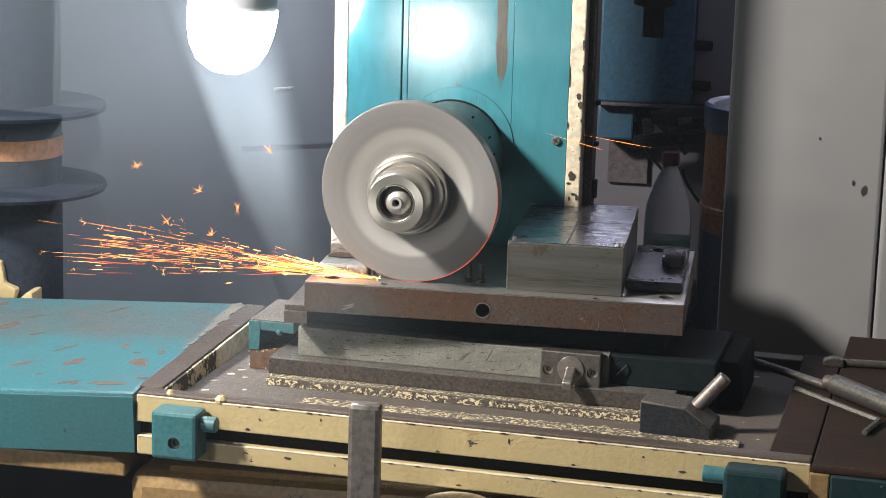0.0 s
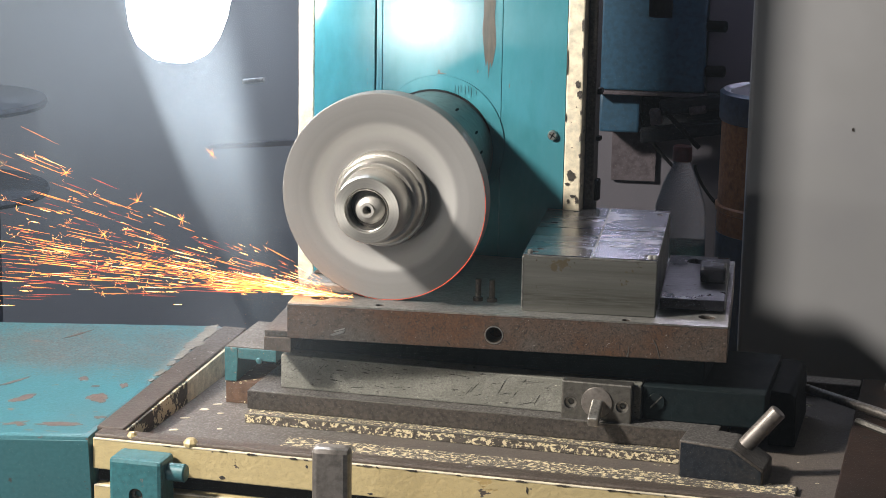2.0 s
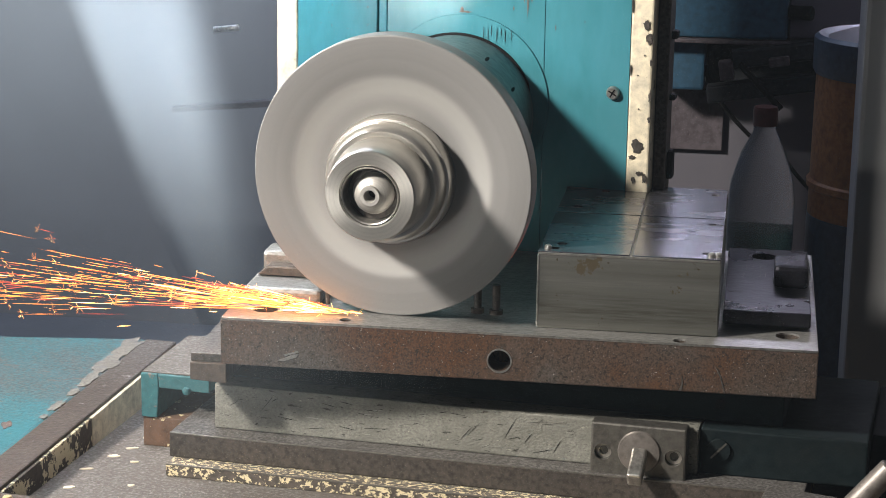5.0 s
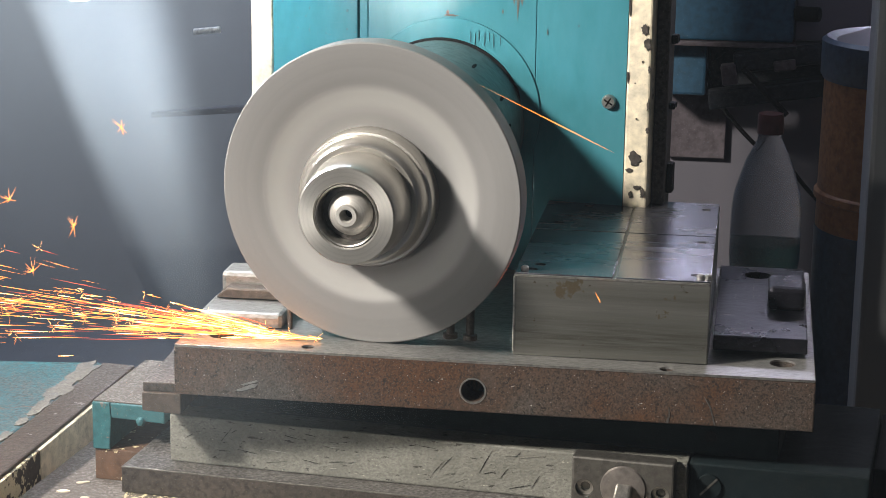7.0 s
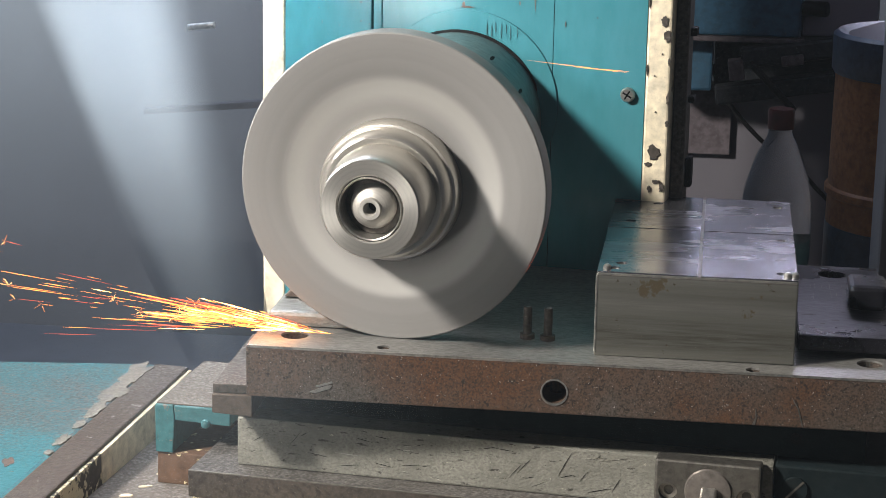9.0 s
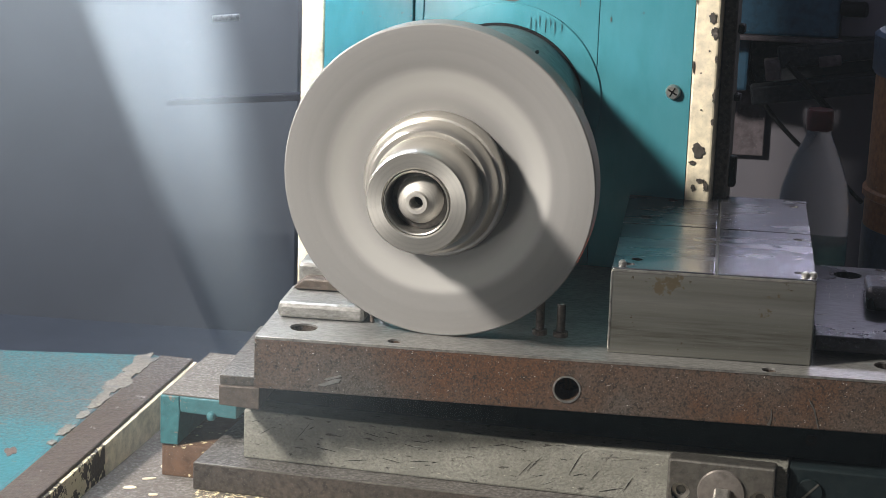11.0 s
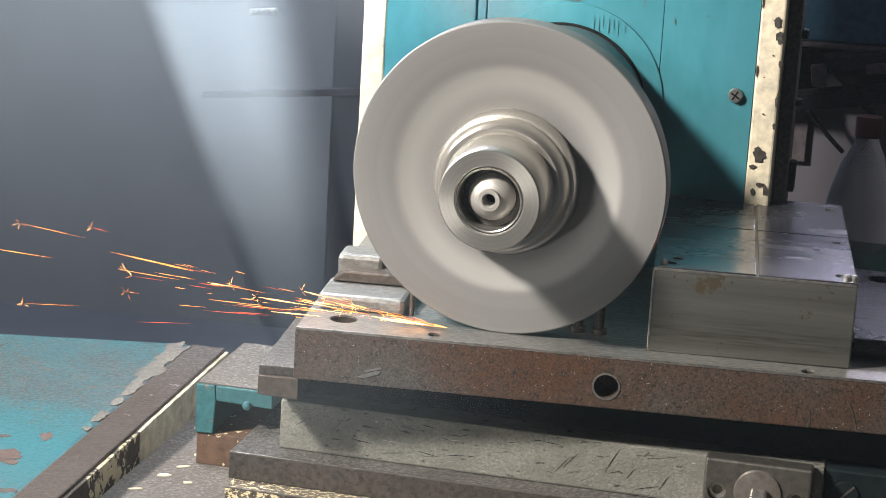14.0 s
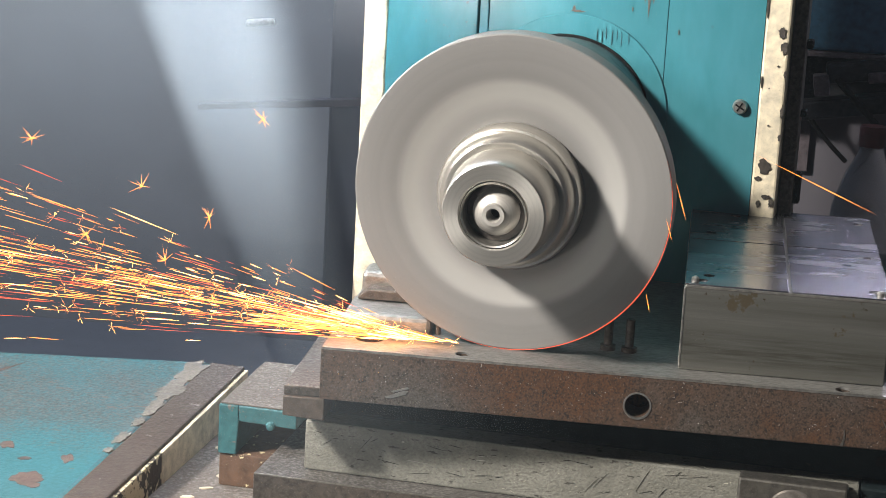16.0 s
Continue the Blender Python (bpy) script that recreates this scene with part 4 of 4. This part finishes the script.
hook = rider("hook_spanner", "dark steel hook spanner", "spanner")
part("handle", rod((0.742, 0.245, -0.1298), (0.87, 0.250, -0.1298), 0.006), M_DARKIRON, hook)
part("hook", prism([(0.720, -0.1355), (0.720, -0.126), (0.733, -0.121), (0.750, -0.123), (0.750, -0.1355)], 0.236, 0.252, 0.002), M_DARKIRON, hook)

# ---- the fixed saddle and lever ----
saddle = thing("machine_saddle", "oily cream grinder saddle under the table", "machine base")
part("body", box(-0.215, 1.1, -0.128, 0.6, -0.42, -0.252, 0.02), M_TAN, saddle)
part("way", box(-0.16, 0.8, -0.11, 0.5, -0.255, -0.2435), M_TAN, saddle)
part("base", box(-0.8, 1.5, -0.10, 0.6, -1.0, -0.42), M_DARKIRON, saddle)
apron = thing("rounded_cover", "tan oily rounded machine cover below the table", "machine cover")
part("shell", prism([(-0.9, -0.243), (-0.9, -0.226), (-0.235, -0.230), (-0.2165, -0.240), (-0.2165, -0.258)], -0.135, 0.40, 0.003), M_TAN, apron)
# near-black box added to darken the space under the shell
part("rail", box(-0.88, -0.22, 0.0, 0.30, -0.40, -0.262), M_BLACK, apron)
lever = thing("reversing_lever", "upright square grey steel reversing lever", "lever", pose(0.1405, -0.268, -0.42))
part("bar", box(-0.0205, 0.0205, -0.012, 0.012, 0, 0.333, 0.006), M_LEVER, lever)
part("foot", box(-0.04, 0.04, -0.03, 0.145, 0, 0.03, 0.004), M_DARKIRON, lever)
knob = thing("hand_knob", "cream plastic oval hand knob", "knob")
part("knob", lathe([(0, -0.03), (0.03, -0.03), (0.050, -0.015), (0.052, -0.004), (0.044, 0.003), (0, 0.006)], pose(0.255, -0.235, -0.2245), 40), M_CREAM_STRIP, knob)
part("stem", rod((0.255, -0.235, -0.255), (0.255, -0.118, -0.31), 0.012), M_DARKIRON, knob)


# ---- work lamp ----
wl = thing("work_lamp", "glowing white dome bulb under a pale shade", "work lamp", Matrix.Translation(LAMP) @ pose(0, 0, 0, 0, 7, 0))
part("bulb", lathe([(0, -0.054), (0.024, -0.050), (0.044, -0.037), (0.056, -0.016), (0.0625, 0.010), (0.0645, 0.030), (0.0645, 0.044), (0, 0.044)], None, 64), M_BULB, wl, "glowing white dome")
part("shade", lathe([(0.0600, 0.046), (0.0620, 0.046), (0.060, 0.066), (0.025, 0.115), (0, 0.115), (0, 0.111), (0.022, 0.111), (0.058, 0.064)], None, 48), M_SHADE, wl)
part("arm", rod((0, 0, 0.112), (0.020, 0.12, 0.62), 0.009), M_SHADE, wl)
part("bracket_arm", rod((0.020, 0.12, 0.615), (0.110, 0.255, 0.64), 0.012), M_SHADE, wl)

# ---- grey cabinet to the side ----
cab = thing("steel_cabinet", "large scuffed grey steel cabinet with a door seam", "cabinet")
part("body", box(0.5590, 0.798, 0.482, 0.605, -1.0, 1.3, 0.006), M_GREYWALL, cab)
part("door", box(0.801, 1.6, 0.480, 0.605, -1.0, 1.3, 0.006), M_GREYWALL, cab)
for x, z, w, h in ((0.772, 0.083, 0.005, 0.009), (0.755, 0.094, 0.003, 0.005), (0.700, 0.160, 0.002, 0.003)):
    part("scuff", prism([(x + w * (0.6 + 0.5 * random.random()) * math.cos(a * 0.63), z + h * (0.6 + 0.5 * random.random()) * math.sin(a * 0.63)) for a in range(10)], 0.4812, 0.4822), M_DARKIRON, cab, "scuff mark")

# ---- things behind ----
nav = thing("control_cabinet", "navy blue metal control cabinet", "control cabinet")
part("body", box(0.322, 0.486, 0.90, 1.2, 0.140, 0.40, 0.004), M_NAVY, nav)
part("base_rail", box(0.318, 0.49, 0.893, 1.2, 0.134, 0.1395, 0.001), M_RAIL, nav)
part("side_post", box(0.487, 0.575, 0.91, 1.2, 0.142, 0.5, 0.003), M_LILAC, nav)
for z in (0.245, 0.175):
    part("latch", rod((0.487, 0.905, z), (0.515, 0.895, z + 0.001), 0.009), M_BLACK, nav)
part("lower_body", box(0.322, 0.385, 0.92, 1.2, 0.070, 0.1335, 0.004), M_NAVY, nav)
part("lower_rail", box(0.386, 0.56, 0.955, 1.2, 0.070, 0.126, 0.004), M_WEDGE, nav)
arm = thing("cross_arm", "blue-black machine arm reaching across the bench", "machine arm", pose(0.40, 0.885, 0.098, 0, -9, 0))
part("beam", box(0.02, 0.26, 0, 0.03, 0.002, 0.026, 0.004), M_WEDGE, arm)
part("lower_beam", box(-0.015, 0.20, 0.004, 0.034, -0.038, -0.016, 0.003), M_WEDGE, arm)
part("clamp_box", box(0.004, 0.022, -0.004, 0.02, -0.010, 0.014, 0.002), M_RAIL, arm, "small pale clamp box")
part("clamp_box", box(0.066, 0.092, -0.006, 0.02, 0.000, 0.012, 0.002), M_RAIL, arm, "small pale clamp box")
part("link", rod((0.03, -0.006, 0.010), (0.075, -0.012, -0.052), 0.004, segs=12), M_BLACK, arm)
part("spindle", lathe([(0, 0), (0.018, 0), (0.018, 0.05), (0.035, 0.055), (0.035, 0.09), (0.05, 0.095), (0.05, 0.2), (0, 0.2)], pose(0.415, 0.86, 0.262), 28), M_BLACK, nav, "dark machine spindle")
bench = thing("workbench", "pale lilac-grey bench with papers against the wall", "workbench")
part("back_board", box(0.28, 1.2, 1.00, 1.03, -0.30, 0.066), M_LILAC, bench)
part("hung_sheet", box(0.338, 0.410, 0.990, 0.999, -0.020, 0.060, 0.001), M_RAIL, bench, "dim brownish sheet pinned to the board")
part("top", box(0.28, 0.505, 0.66, 1.0, -0.22, -0.19, 0.004), M_DARKIRON, bench)
part("stand", box(0.30, 0.50, 0.70, 1.0, -1.0, -0.22), M_BLACK, bench)
bottle = thing("plastic_bottle", "clear plastic bottle with red cap, half full of green liquid", "bottle", pose(0.4630, 0.72, -0.19))
part("shell", lathe([(0, 0), (0.030, 0), (0.035, 0.006), (0.0355, 0.09), (0.034, 0.10), (0.0355, 0.115), (0.035, 0.165), (0.033, 0.188), (0.023, 0.224), (0.0125, 0.247), (0.0115, 0.257)], Matrix.Diagonal((1.12, 1.12, 1, 1)), 40), M_PET, bottle)
part("liquid", lathe([(0, 0.002), (0.029, 0.002), (0.0328, 0.007), (0.0328, 0.132), (0, 0.132)], Matrix.Diagonal((1.12, 1.12, 1, 1)), 40), M_COOLANT, bottle)
part("cap", lathe([(0, 0.277), (0.0135, 0.277), (0.0145, 0.274), (0.0145, 0.255), (0.0115, 0.254), (0, 0.254)], None, 28), M_RED, bottle)
drum = thing("fibre_drum", "orange-brown fibre drum with blue rim and base", "drum", pose(0.615, 0.722, -0.24))
part("wall", lathe([(0, 0.205), (0.098, 0.205), (0.0965, 0.37), (0, 0.37)], None, 48), M_ORANGE, drum)
part("base", lathe([(0, -0.76), (0.099, -0.76), (0.099, 0.205), (0, 0.205)], None, 48), M_BLUE, drum)
part("rim", lathe([(0.080, 0.3702), (0.098, 0.3702), (0.101, 0.375), (0.101, 0.412), (0.096, 0.416), (0.080, 0.410)], None, 48, True), M_BLUE, drum)
part("lid", lathe([(0, 0.405), (0.092, 0.405), (0.085, 0.412), (0.05, 0.424), (0, 0.430)], None, 48), M_LILAC, drum)
part("hoop", lathe([(0.097, 0.235), (0.1012, 0.238), (0.1012, 0.245), (0.097, 0.248)], None, 48, True), M_ORANGE, drum)
hose = thing("cable_loop", "dark cables hanging beside the bottle", "cable")
for x0, x1, top, low in ((0.385, 0.452, 0.10, 0.005), (0.475, 0.530, 0.02, -0.06)):
    run = [Vector((x0 + (x1 - x0) * (k / 10) ** 1.6, 0.94, top + (low - top) * k / 10)) for k in range(11)]
    bm_c = rod(run[0], run[1], 0.0028, segs=10)
    for p, q in zip(run[1:], run[2:]):
        join(bm_c, rod(p, q, 0.0028, segs=10))
    part("cable", bm_c, M_BLACK, hose)

reel = thing("flanged_drum", "dark blue flanged drum with an orange band", "drum", pose(-0.645, 0.60, -0.30))
part("core", lathe([(0, 0), (0.085, 0), (0.085, 0.80), (0, 0.80)], None, 40), M_REEL, reel)
for z in (0.285, 0.42):
    part("flange", lathe([(0.084, z), (0.158, z), (0.161, z + 0.006), (0.158, z + 0.012), (0.084, z + 0.014)], None, 56, True), M_REEL, reel)
part("band", lathe([(0.084, 0.345), (0.0875, 0.345), (0.0875, 0.378), (0.084, 0.378)], None, 40, True), M_ORANGE, reel)
part("foot", box(-0.14, 0.14, -0.12, 0.12, -0.70, 0.0, 0.01), M_DARKIRON, reel)
cast = thing("cream_casting", "cream painted casting with a curved foot", "machine part", pose(-0.66, 0.50, -0.19))
part("foot", prism([(-0.08, -0.03), (-0.08, 0.0), (0.055, 0.0), (0.075, 0.018), (0.085, 0.018), (0.085, -0.02), (0.06, -0.03)], 0, 0.05, 0.003), M_CREAM, cast)
part("upright", prism([(-0.08, 0.0), (-0.08, 0.03), (-0.01, 0.03), (0.005, 0.068), (0.03, 0.068), (0.035, 0.03), (0.055, 0.02), (0.05, 0.0)], 0.005, 0.045, 0.004), M_CREAM, cast)
part("stand", box(-0.06, 0.06, 0.0, 0.05, -0.81, -0.03), M_DARKIRON, cast)
far = thing("far_machine", "dim machine far behind with a pale guide rail", "machine", pose(-0.36, 1.41, 0.0))
part("guide_rail", prism([(-0.09, -0.078), (0.20, -0.050), (0.20, -0.038), (-0.09, -0.070)], 0.0, 0.018, 0.001), M_LILAC, far, "pale guide rail")
# small bright rod added to give the glint on the far machine
part("grip", rod((-0.02, -0.005, 0.055), (0.02, -0.005, 0.060), 0.005), M_STEEL, far)
part("post", box(0.10, 0.16, 0.02, 0.08, -1.0, 0.10, 0.005), M_BACK, far)

# smoke sheets; the narrow ones carry the lamp's light shaft in their outline
smoke = thing("smoke", "thin blue-white grinding smoke sheets, with beam shape and veiling haze built in", "smoke", kind="stuff")


def sheet(y, top, foot, k):
    """A waving sheet of smoke at depth y: top and foot are (height, left, right)."""
    b = bmesh.new()
    uv = b.loops.layers.uv.new("uv")
    nx, nz = 10, 14
    grid = []
    for j in range(nz + 1):
        q = j / nz
        z, x0, x1 = (p + (r - p) * q for p, r in zip(top, foot))
        grid.append([(b.verts.new((x0 + (x1 - x0) * i / nx, y + 0.008 * math.sin(i * 0.9 + k + j * 0.5), z)), i / nx, q) for i in range(nx + 1)])
    for j in range(nz):
        for i in range(nx):
            four = (grid[j][i], grid[j][i + 1], grid[j + 1][i + 1], grid[j + 1][i])
            f = b.faces.new([v[0] for v in four])
            for loop, v in zip(f.loops, four):
                loop[uv].uv = v[1:]
    return b


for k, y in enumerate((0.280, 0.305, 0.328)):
    part("wisp", sheet(y, (0.42, -0.326 - 0.008 * k, -0.112 - 0.006 * k), (-0.20, -0.062 - 0.003 * k, 0.010), k), M_BEAM_HAZE, smoke)
# wide sheets hold smoke and the glow round the lamp
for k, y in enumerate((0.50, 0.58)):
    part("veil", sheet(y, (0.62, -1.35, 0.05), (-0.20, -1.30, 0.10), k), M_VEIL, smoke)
part("mist", sheet(-0.065, (0.10, -0.16, 0.22), (-0.13, -0.14, 0.24), 2), M_MIST, smoke)
# faint sheet added before the machine to veil it and lift dark tones
part("thin_air", sheet(-0.36, (1.3, -1.5, 2.2), (-0.7, -1.5, 2.2), 1), M_DARK_LIFT, smoke)


# ---- sparks ----
def spray(seed, count, reach, lift, fan, forks, thick=0.0006, near=0.0):
    """Streaks that leave the wheel's foot towards -x: three meshes by heat."""
    rnd = random.Random(seed)
    bms = {"hot": bmesh.new(), "orange": bmesh.new(), "ember": bmesh.new()}

    def streak(a, d, length, r, kind):
        b = bms[kind]
        d = d.normalized()
        s = d.orthogonal().normalized()
        t = d.cross(s)
        tip, tail = b.verts.new(a + d * length), b.verts.new(a)
        mid = [b.verts.new(a + d * length * 0.6 + (s * math.cos(k * math.tau / 3) + t * math.sin(k * math.tau / 3)) * r) for k in range(3)]
        for k in range(3):
            b.faces.new((tail, mid[(k + 1) % 3], mid[k]))
            b.faces.new((tip, mid[k], mid[(k + 1) % 3]))

    for i in range(count):
        slope = rnd.gauss(lift, fan)
        d = Vector((-1, rnd.gauss(0, 0.10), slope))
        q = near + (1 - near) * rnd.random() ** 1.25
        a = d * (q * reach)
        a.z -= 0.10 * (q * reach) ** 2
        a.z = max(a.z, 0.0012 if a.x > -0.13 else -0.03)
        ln = rnd.uniform(0.007, 0.026 if rnd.random() < 0.55 else 0.070) * (0.6 + 0.6 * q)
        kind = rnd.choices(("hot", "orange", "ember"), (max(0.5 - q * 0.6, 0.06), 0.55, 0.2))[0]
        d.z -= 0.16 * q * reach
        d.z = max(d.z, -0.02)
        streak(a, d, ln, thick * rnd.uniform(0.6, 1.5) * (1.35 if kind == "hot" else 1.0), kind)
        if rnd.random() < forks:
            e = a + d.normalized() * ln
            for k in range(rnd.randint(3, 7)):
                streak(e, Vector((rnd.uniform(-1, 0.5), rnd.uniform(-0.6, 0.6), rnd.uniform(-0.8, 0.9))), rnd.uniform(0.003, 0.009), thick * 0.4, rnd.choice(("hot", "orange")))
    ob = thing("spark_spray", "orange and white-hot grinding sparks flying off the wheel", "sparks", Matrix.Translation((0.115, 0.032, 0.0015)), "sparks", "stuff")
    for kind, mat in (("hot", M_HOT), ("orange", M_SPARK), ("ember", M_EMBER)):
        if bms[kind].verts:
            part(kind + "_streaks", bms[kind], mat, ob)
        else:
            bms[kind].free()
    return ob


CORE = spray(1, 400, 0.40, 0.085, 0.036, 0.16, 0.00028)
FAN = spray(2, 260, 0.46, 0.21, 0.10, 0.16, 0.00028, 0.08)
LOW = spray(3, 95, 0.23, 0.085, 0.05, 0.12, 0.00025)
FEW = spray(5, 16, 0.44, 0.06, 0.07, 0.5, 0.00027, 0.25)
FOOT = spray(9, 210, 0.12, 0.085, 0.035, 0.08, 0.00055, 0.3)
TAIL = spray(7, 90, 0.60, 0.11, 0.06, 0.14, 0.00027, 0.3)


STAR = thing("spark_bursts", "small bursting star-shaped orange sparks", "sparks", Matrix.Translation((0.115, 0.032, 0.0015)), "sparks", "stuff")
star_bm = bmesh.new()
rnd_s = random.Random(21)
for cx, cz in ((-0.20, 0.085), (-0.255, 0.105), (-0.30, 0.06), (-0.16, 0.17), (-0.345, 0.135), (-0.235, 0.045)):
    for k in range(rnd_s.randint(9, 16)):
        d_ = Vector((rnd_s.uniform(-1, 1), rnd_s.uniform(-0.5, 0.5), rnd_s.uniform(-1, 1))).normalized()
        a_, ln_ = Vector((cx, 0, cz)), rnd_s.uniform(0.004, 0.013)
        s_ = d_.orthogonal() * 0.00025
        q_ = d_.cross(s_)
        vs = [star_bm.verts.new(a_ + s_), star_bm.verts.new(a_ - s_ * 0.5 + q_), star_bm.verts.new(a_ - s_ * 0.5 - q_), star_bm.verts.new(a_ + d_ * ln_)]
        for f_ in ((0, 1, 3), (1, 2, 3), (2, 0, 3)):
            star_bm.faces.new([vs[m_] for m_ in f_])
part("star_streaks", star_bm, M_SPARK, STAR)


def flyer(places):
    """Single long sparks that cross before the column."""
    b = bmesh.new()
    for x, y, z, dx, dz in places:
        a, d = Vector((x, y, z)), Vector((dx, 0.0, dz))
        n_ = Vector((-dz, 0, dx)).normalized() * 0.00028
        t_, e_ = b.verts.new(a), b.verts.new(a + d)
        mid = [b.verts.new(a + d * 0.6 + v) for v in (n_, -n_, Vector((0, 0.0004, 0)))]
        for k in range(3):
            b.faces.new((t_, mid[(k + 1) % 3], mid[k]))
            b.faces.new((e_, mid[k], mid[(k + 1) % 3]))
    ob = thing("stray_spark", "single long red-orange spark crossing before the column", "spark", None, "sparks", "stuff")
    part("streaks", b, M_SPARK, ob)
    return ob


STRAY_A = flyer([(0.352, 0.22, 0.19, 0.115, -0.016), (0.30, 0.22, 0.19, 0.09, -0.022)])
STRAY_B = flyer([(0.2077, 0.15, 0.2029, 0.125, -0.058), (0.3257, 0.0, 0.0646, 0.0057, -0.0104)])
STRAY_D = flyer([(0.2628, -0.01, 0.194, 0.0641, -0.1386), (0.2700, -0.01, 0.172, 0.030, -0.062), (0.303, -0.01, 0.0839, 0.0291, -0.0131)])
STRAY_E = flyer([(0.2356, 0.2, 0.2307, 0.1835, 0.011), (0.2628, 0.2, 0.1828, 0.0315, -0.0192)])
STRAY_F = flyer([(0.2261, 0.2, 0.2089, 0.0917, -0.0082), (0.2700, 0.2, 0.2040, 0.0480, -0.0020)])
STRAY_G = flyer([(0.3221, 0.15, 0.1527, 0.1094, -0.0455), (0.2640, 0.02, 0.150, 0.010, -0.030), (0.2590, 0.02, 0.120, 0.006, -0.018), (0.2480, 0.02, 0.060, 0.004, -0.016)])
STRAY_C = flyer([(0.509, 0.05, 0.0797, 0.036, 0.0046), (0.494, 0.05, 0.0733, 0.010, 0.006), (0.177, 0.2, 0.250, 0.058, 0.0116), (0.25, 0.2, 0.263, 0.044, 0.007), (0.246, 0.04, 0.16, 0.026, -0.148)])
arc = bmesh.new()
prev = None
for i in range(49):
    a = radians(-112 + i * 130 / 48)
    r = 0.1260
    w = 0.00032 * math.sin(math.pi * (i + 1) / 50)
    cur = [arc.verts.new(((r + w) * math.cos(a), 0, (r + w) * math.sin(a))), arc.verts.new(((r - w) * math.cos(a), 0, (r - w) * math.sin(a)))]
    if prev:
        arc.faces.new((prev[0], cur[0], cur[1], prev[1]))
    prev = cur
RIM = thing("rim_sparks", "thin glowing line of sparks carried round the wheel", "sparks", SPINDLE, "sparks", "stuff")
part("glowing_edge", arc, M_EMBER, RIM)


def motions():
    times = [i / 10 for i in range(161)]

    def table_x(t):
        """Smooth course of the table between the known places."""
        for k in range(len(TABLE) - 1):
            (t0, a), (t1, b_) = TABLE[k], TABLE[k + 1]
            if t <= t1:
                h = t1 - t0
                s0 = (b_ - TABLE[k - 1][1]) / (t1 - TABLE[k - 1][0]) if k else (b_ - a) / h
                s1 = (TABLE[k + 2][1] - a) / (TABLE[k + 2][0] - t0) if k + 2 < len(TABLE) else (b_ - a) / h
                u = (t - t0) / h
                return (2 * u ** 3 - 3 * u ** 2 + 1) * a + (u ** 3 - 2 * u ** 2 + u) * h * s0 + (3 * u ** 2 - 2 * u ** 3) * b_ + (u ** 3 - u ** 2) * h * s1
        return TABLE[-1][1]

    steps = [i / 4 for i in range(65)]
    for ob in RIDERS:
        base = ob.matrix_basis.copy()
        walk(ob, [(t, Matrix.Translation((table_x(t), -0.098 * table_x(t), 0)) @ base) for t in steps])
    walk(wheel, [(t, SPINDLE @ Matrix.Rotation(radians(-70 * i), 4, "Y")) for i, t in enumerate(times)])

    rnd = random.Random(11)
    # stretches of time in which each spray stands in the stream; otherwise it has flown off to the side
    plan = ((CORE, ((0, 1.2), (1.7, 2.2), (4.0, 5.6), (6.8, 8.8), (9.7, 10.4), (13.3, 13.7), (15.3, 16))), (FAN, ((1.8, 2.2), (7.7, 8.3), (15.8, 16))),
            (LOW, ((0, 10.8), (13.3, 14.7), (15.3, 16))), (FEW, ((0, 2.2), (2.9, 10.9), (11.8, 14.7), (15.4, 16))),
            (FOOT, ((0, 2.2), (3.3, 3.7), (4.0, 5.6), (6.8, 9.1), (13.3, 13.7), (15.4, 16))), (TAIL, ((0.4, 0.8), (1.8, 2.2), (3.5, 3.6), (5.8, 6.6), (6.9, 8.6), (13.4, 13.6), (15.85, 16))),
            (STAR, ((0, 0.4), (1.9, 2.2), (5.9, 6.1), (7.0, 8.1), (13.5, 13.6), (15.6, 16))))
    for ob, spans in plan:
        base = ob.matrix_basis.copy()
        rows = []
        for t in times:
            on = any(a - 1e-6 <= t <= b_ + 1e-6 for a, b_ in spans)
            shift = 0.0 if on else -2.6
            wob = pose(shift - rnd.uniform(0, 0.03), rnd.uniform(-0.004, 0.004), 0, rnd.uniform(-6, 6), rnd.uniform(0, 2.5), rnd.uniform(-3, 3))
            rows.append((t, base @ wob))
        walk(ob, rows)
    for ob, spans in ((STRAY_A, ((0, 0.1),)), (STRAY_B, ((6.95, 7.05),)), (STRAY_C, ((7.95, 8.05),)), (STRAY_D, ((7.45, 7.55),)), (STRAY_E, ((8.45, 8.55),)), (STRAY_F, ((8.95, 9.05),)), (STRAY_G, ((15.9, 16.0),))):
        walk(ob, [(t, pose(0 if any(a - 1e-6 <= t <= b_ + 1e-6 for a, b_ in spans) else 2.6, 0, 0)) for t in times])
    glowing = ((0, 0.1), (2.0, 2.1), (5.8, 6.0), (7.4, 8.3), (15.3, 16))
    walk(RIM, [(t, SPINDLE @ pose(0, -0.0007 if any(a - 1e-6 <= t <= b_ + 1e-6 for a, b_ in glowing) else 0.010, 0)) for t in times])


motions()
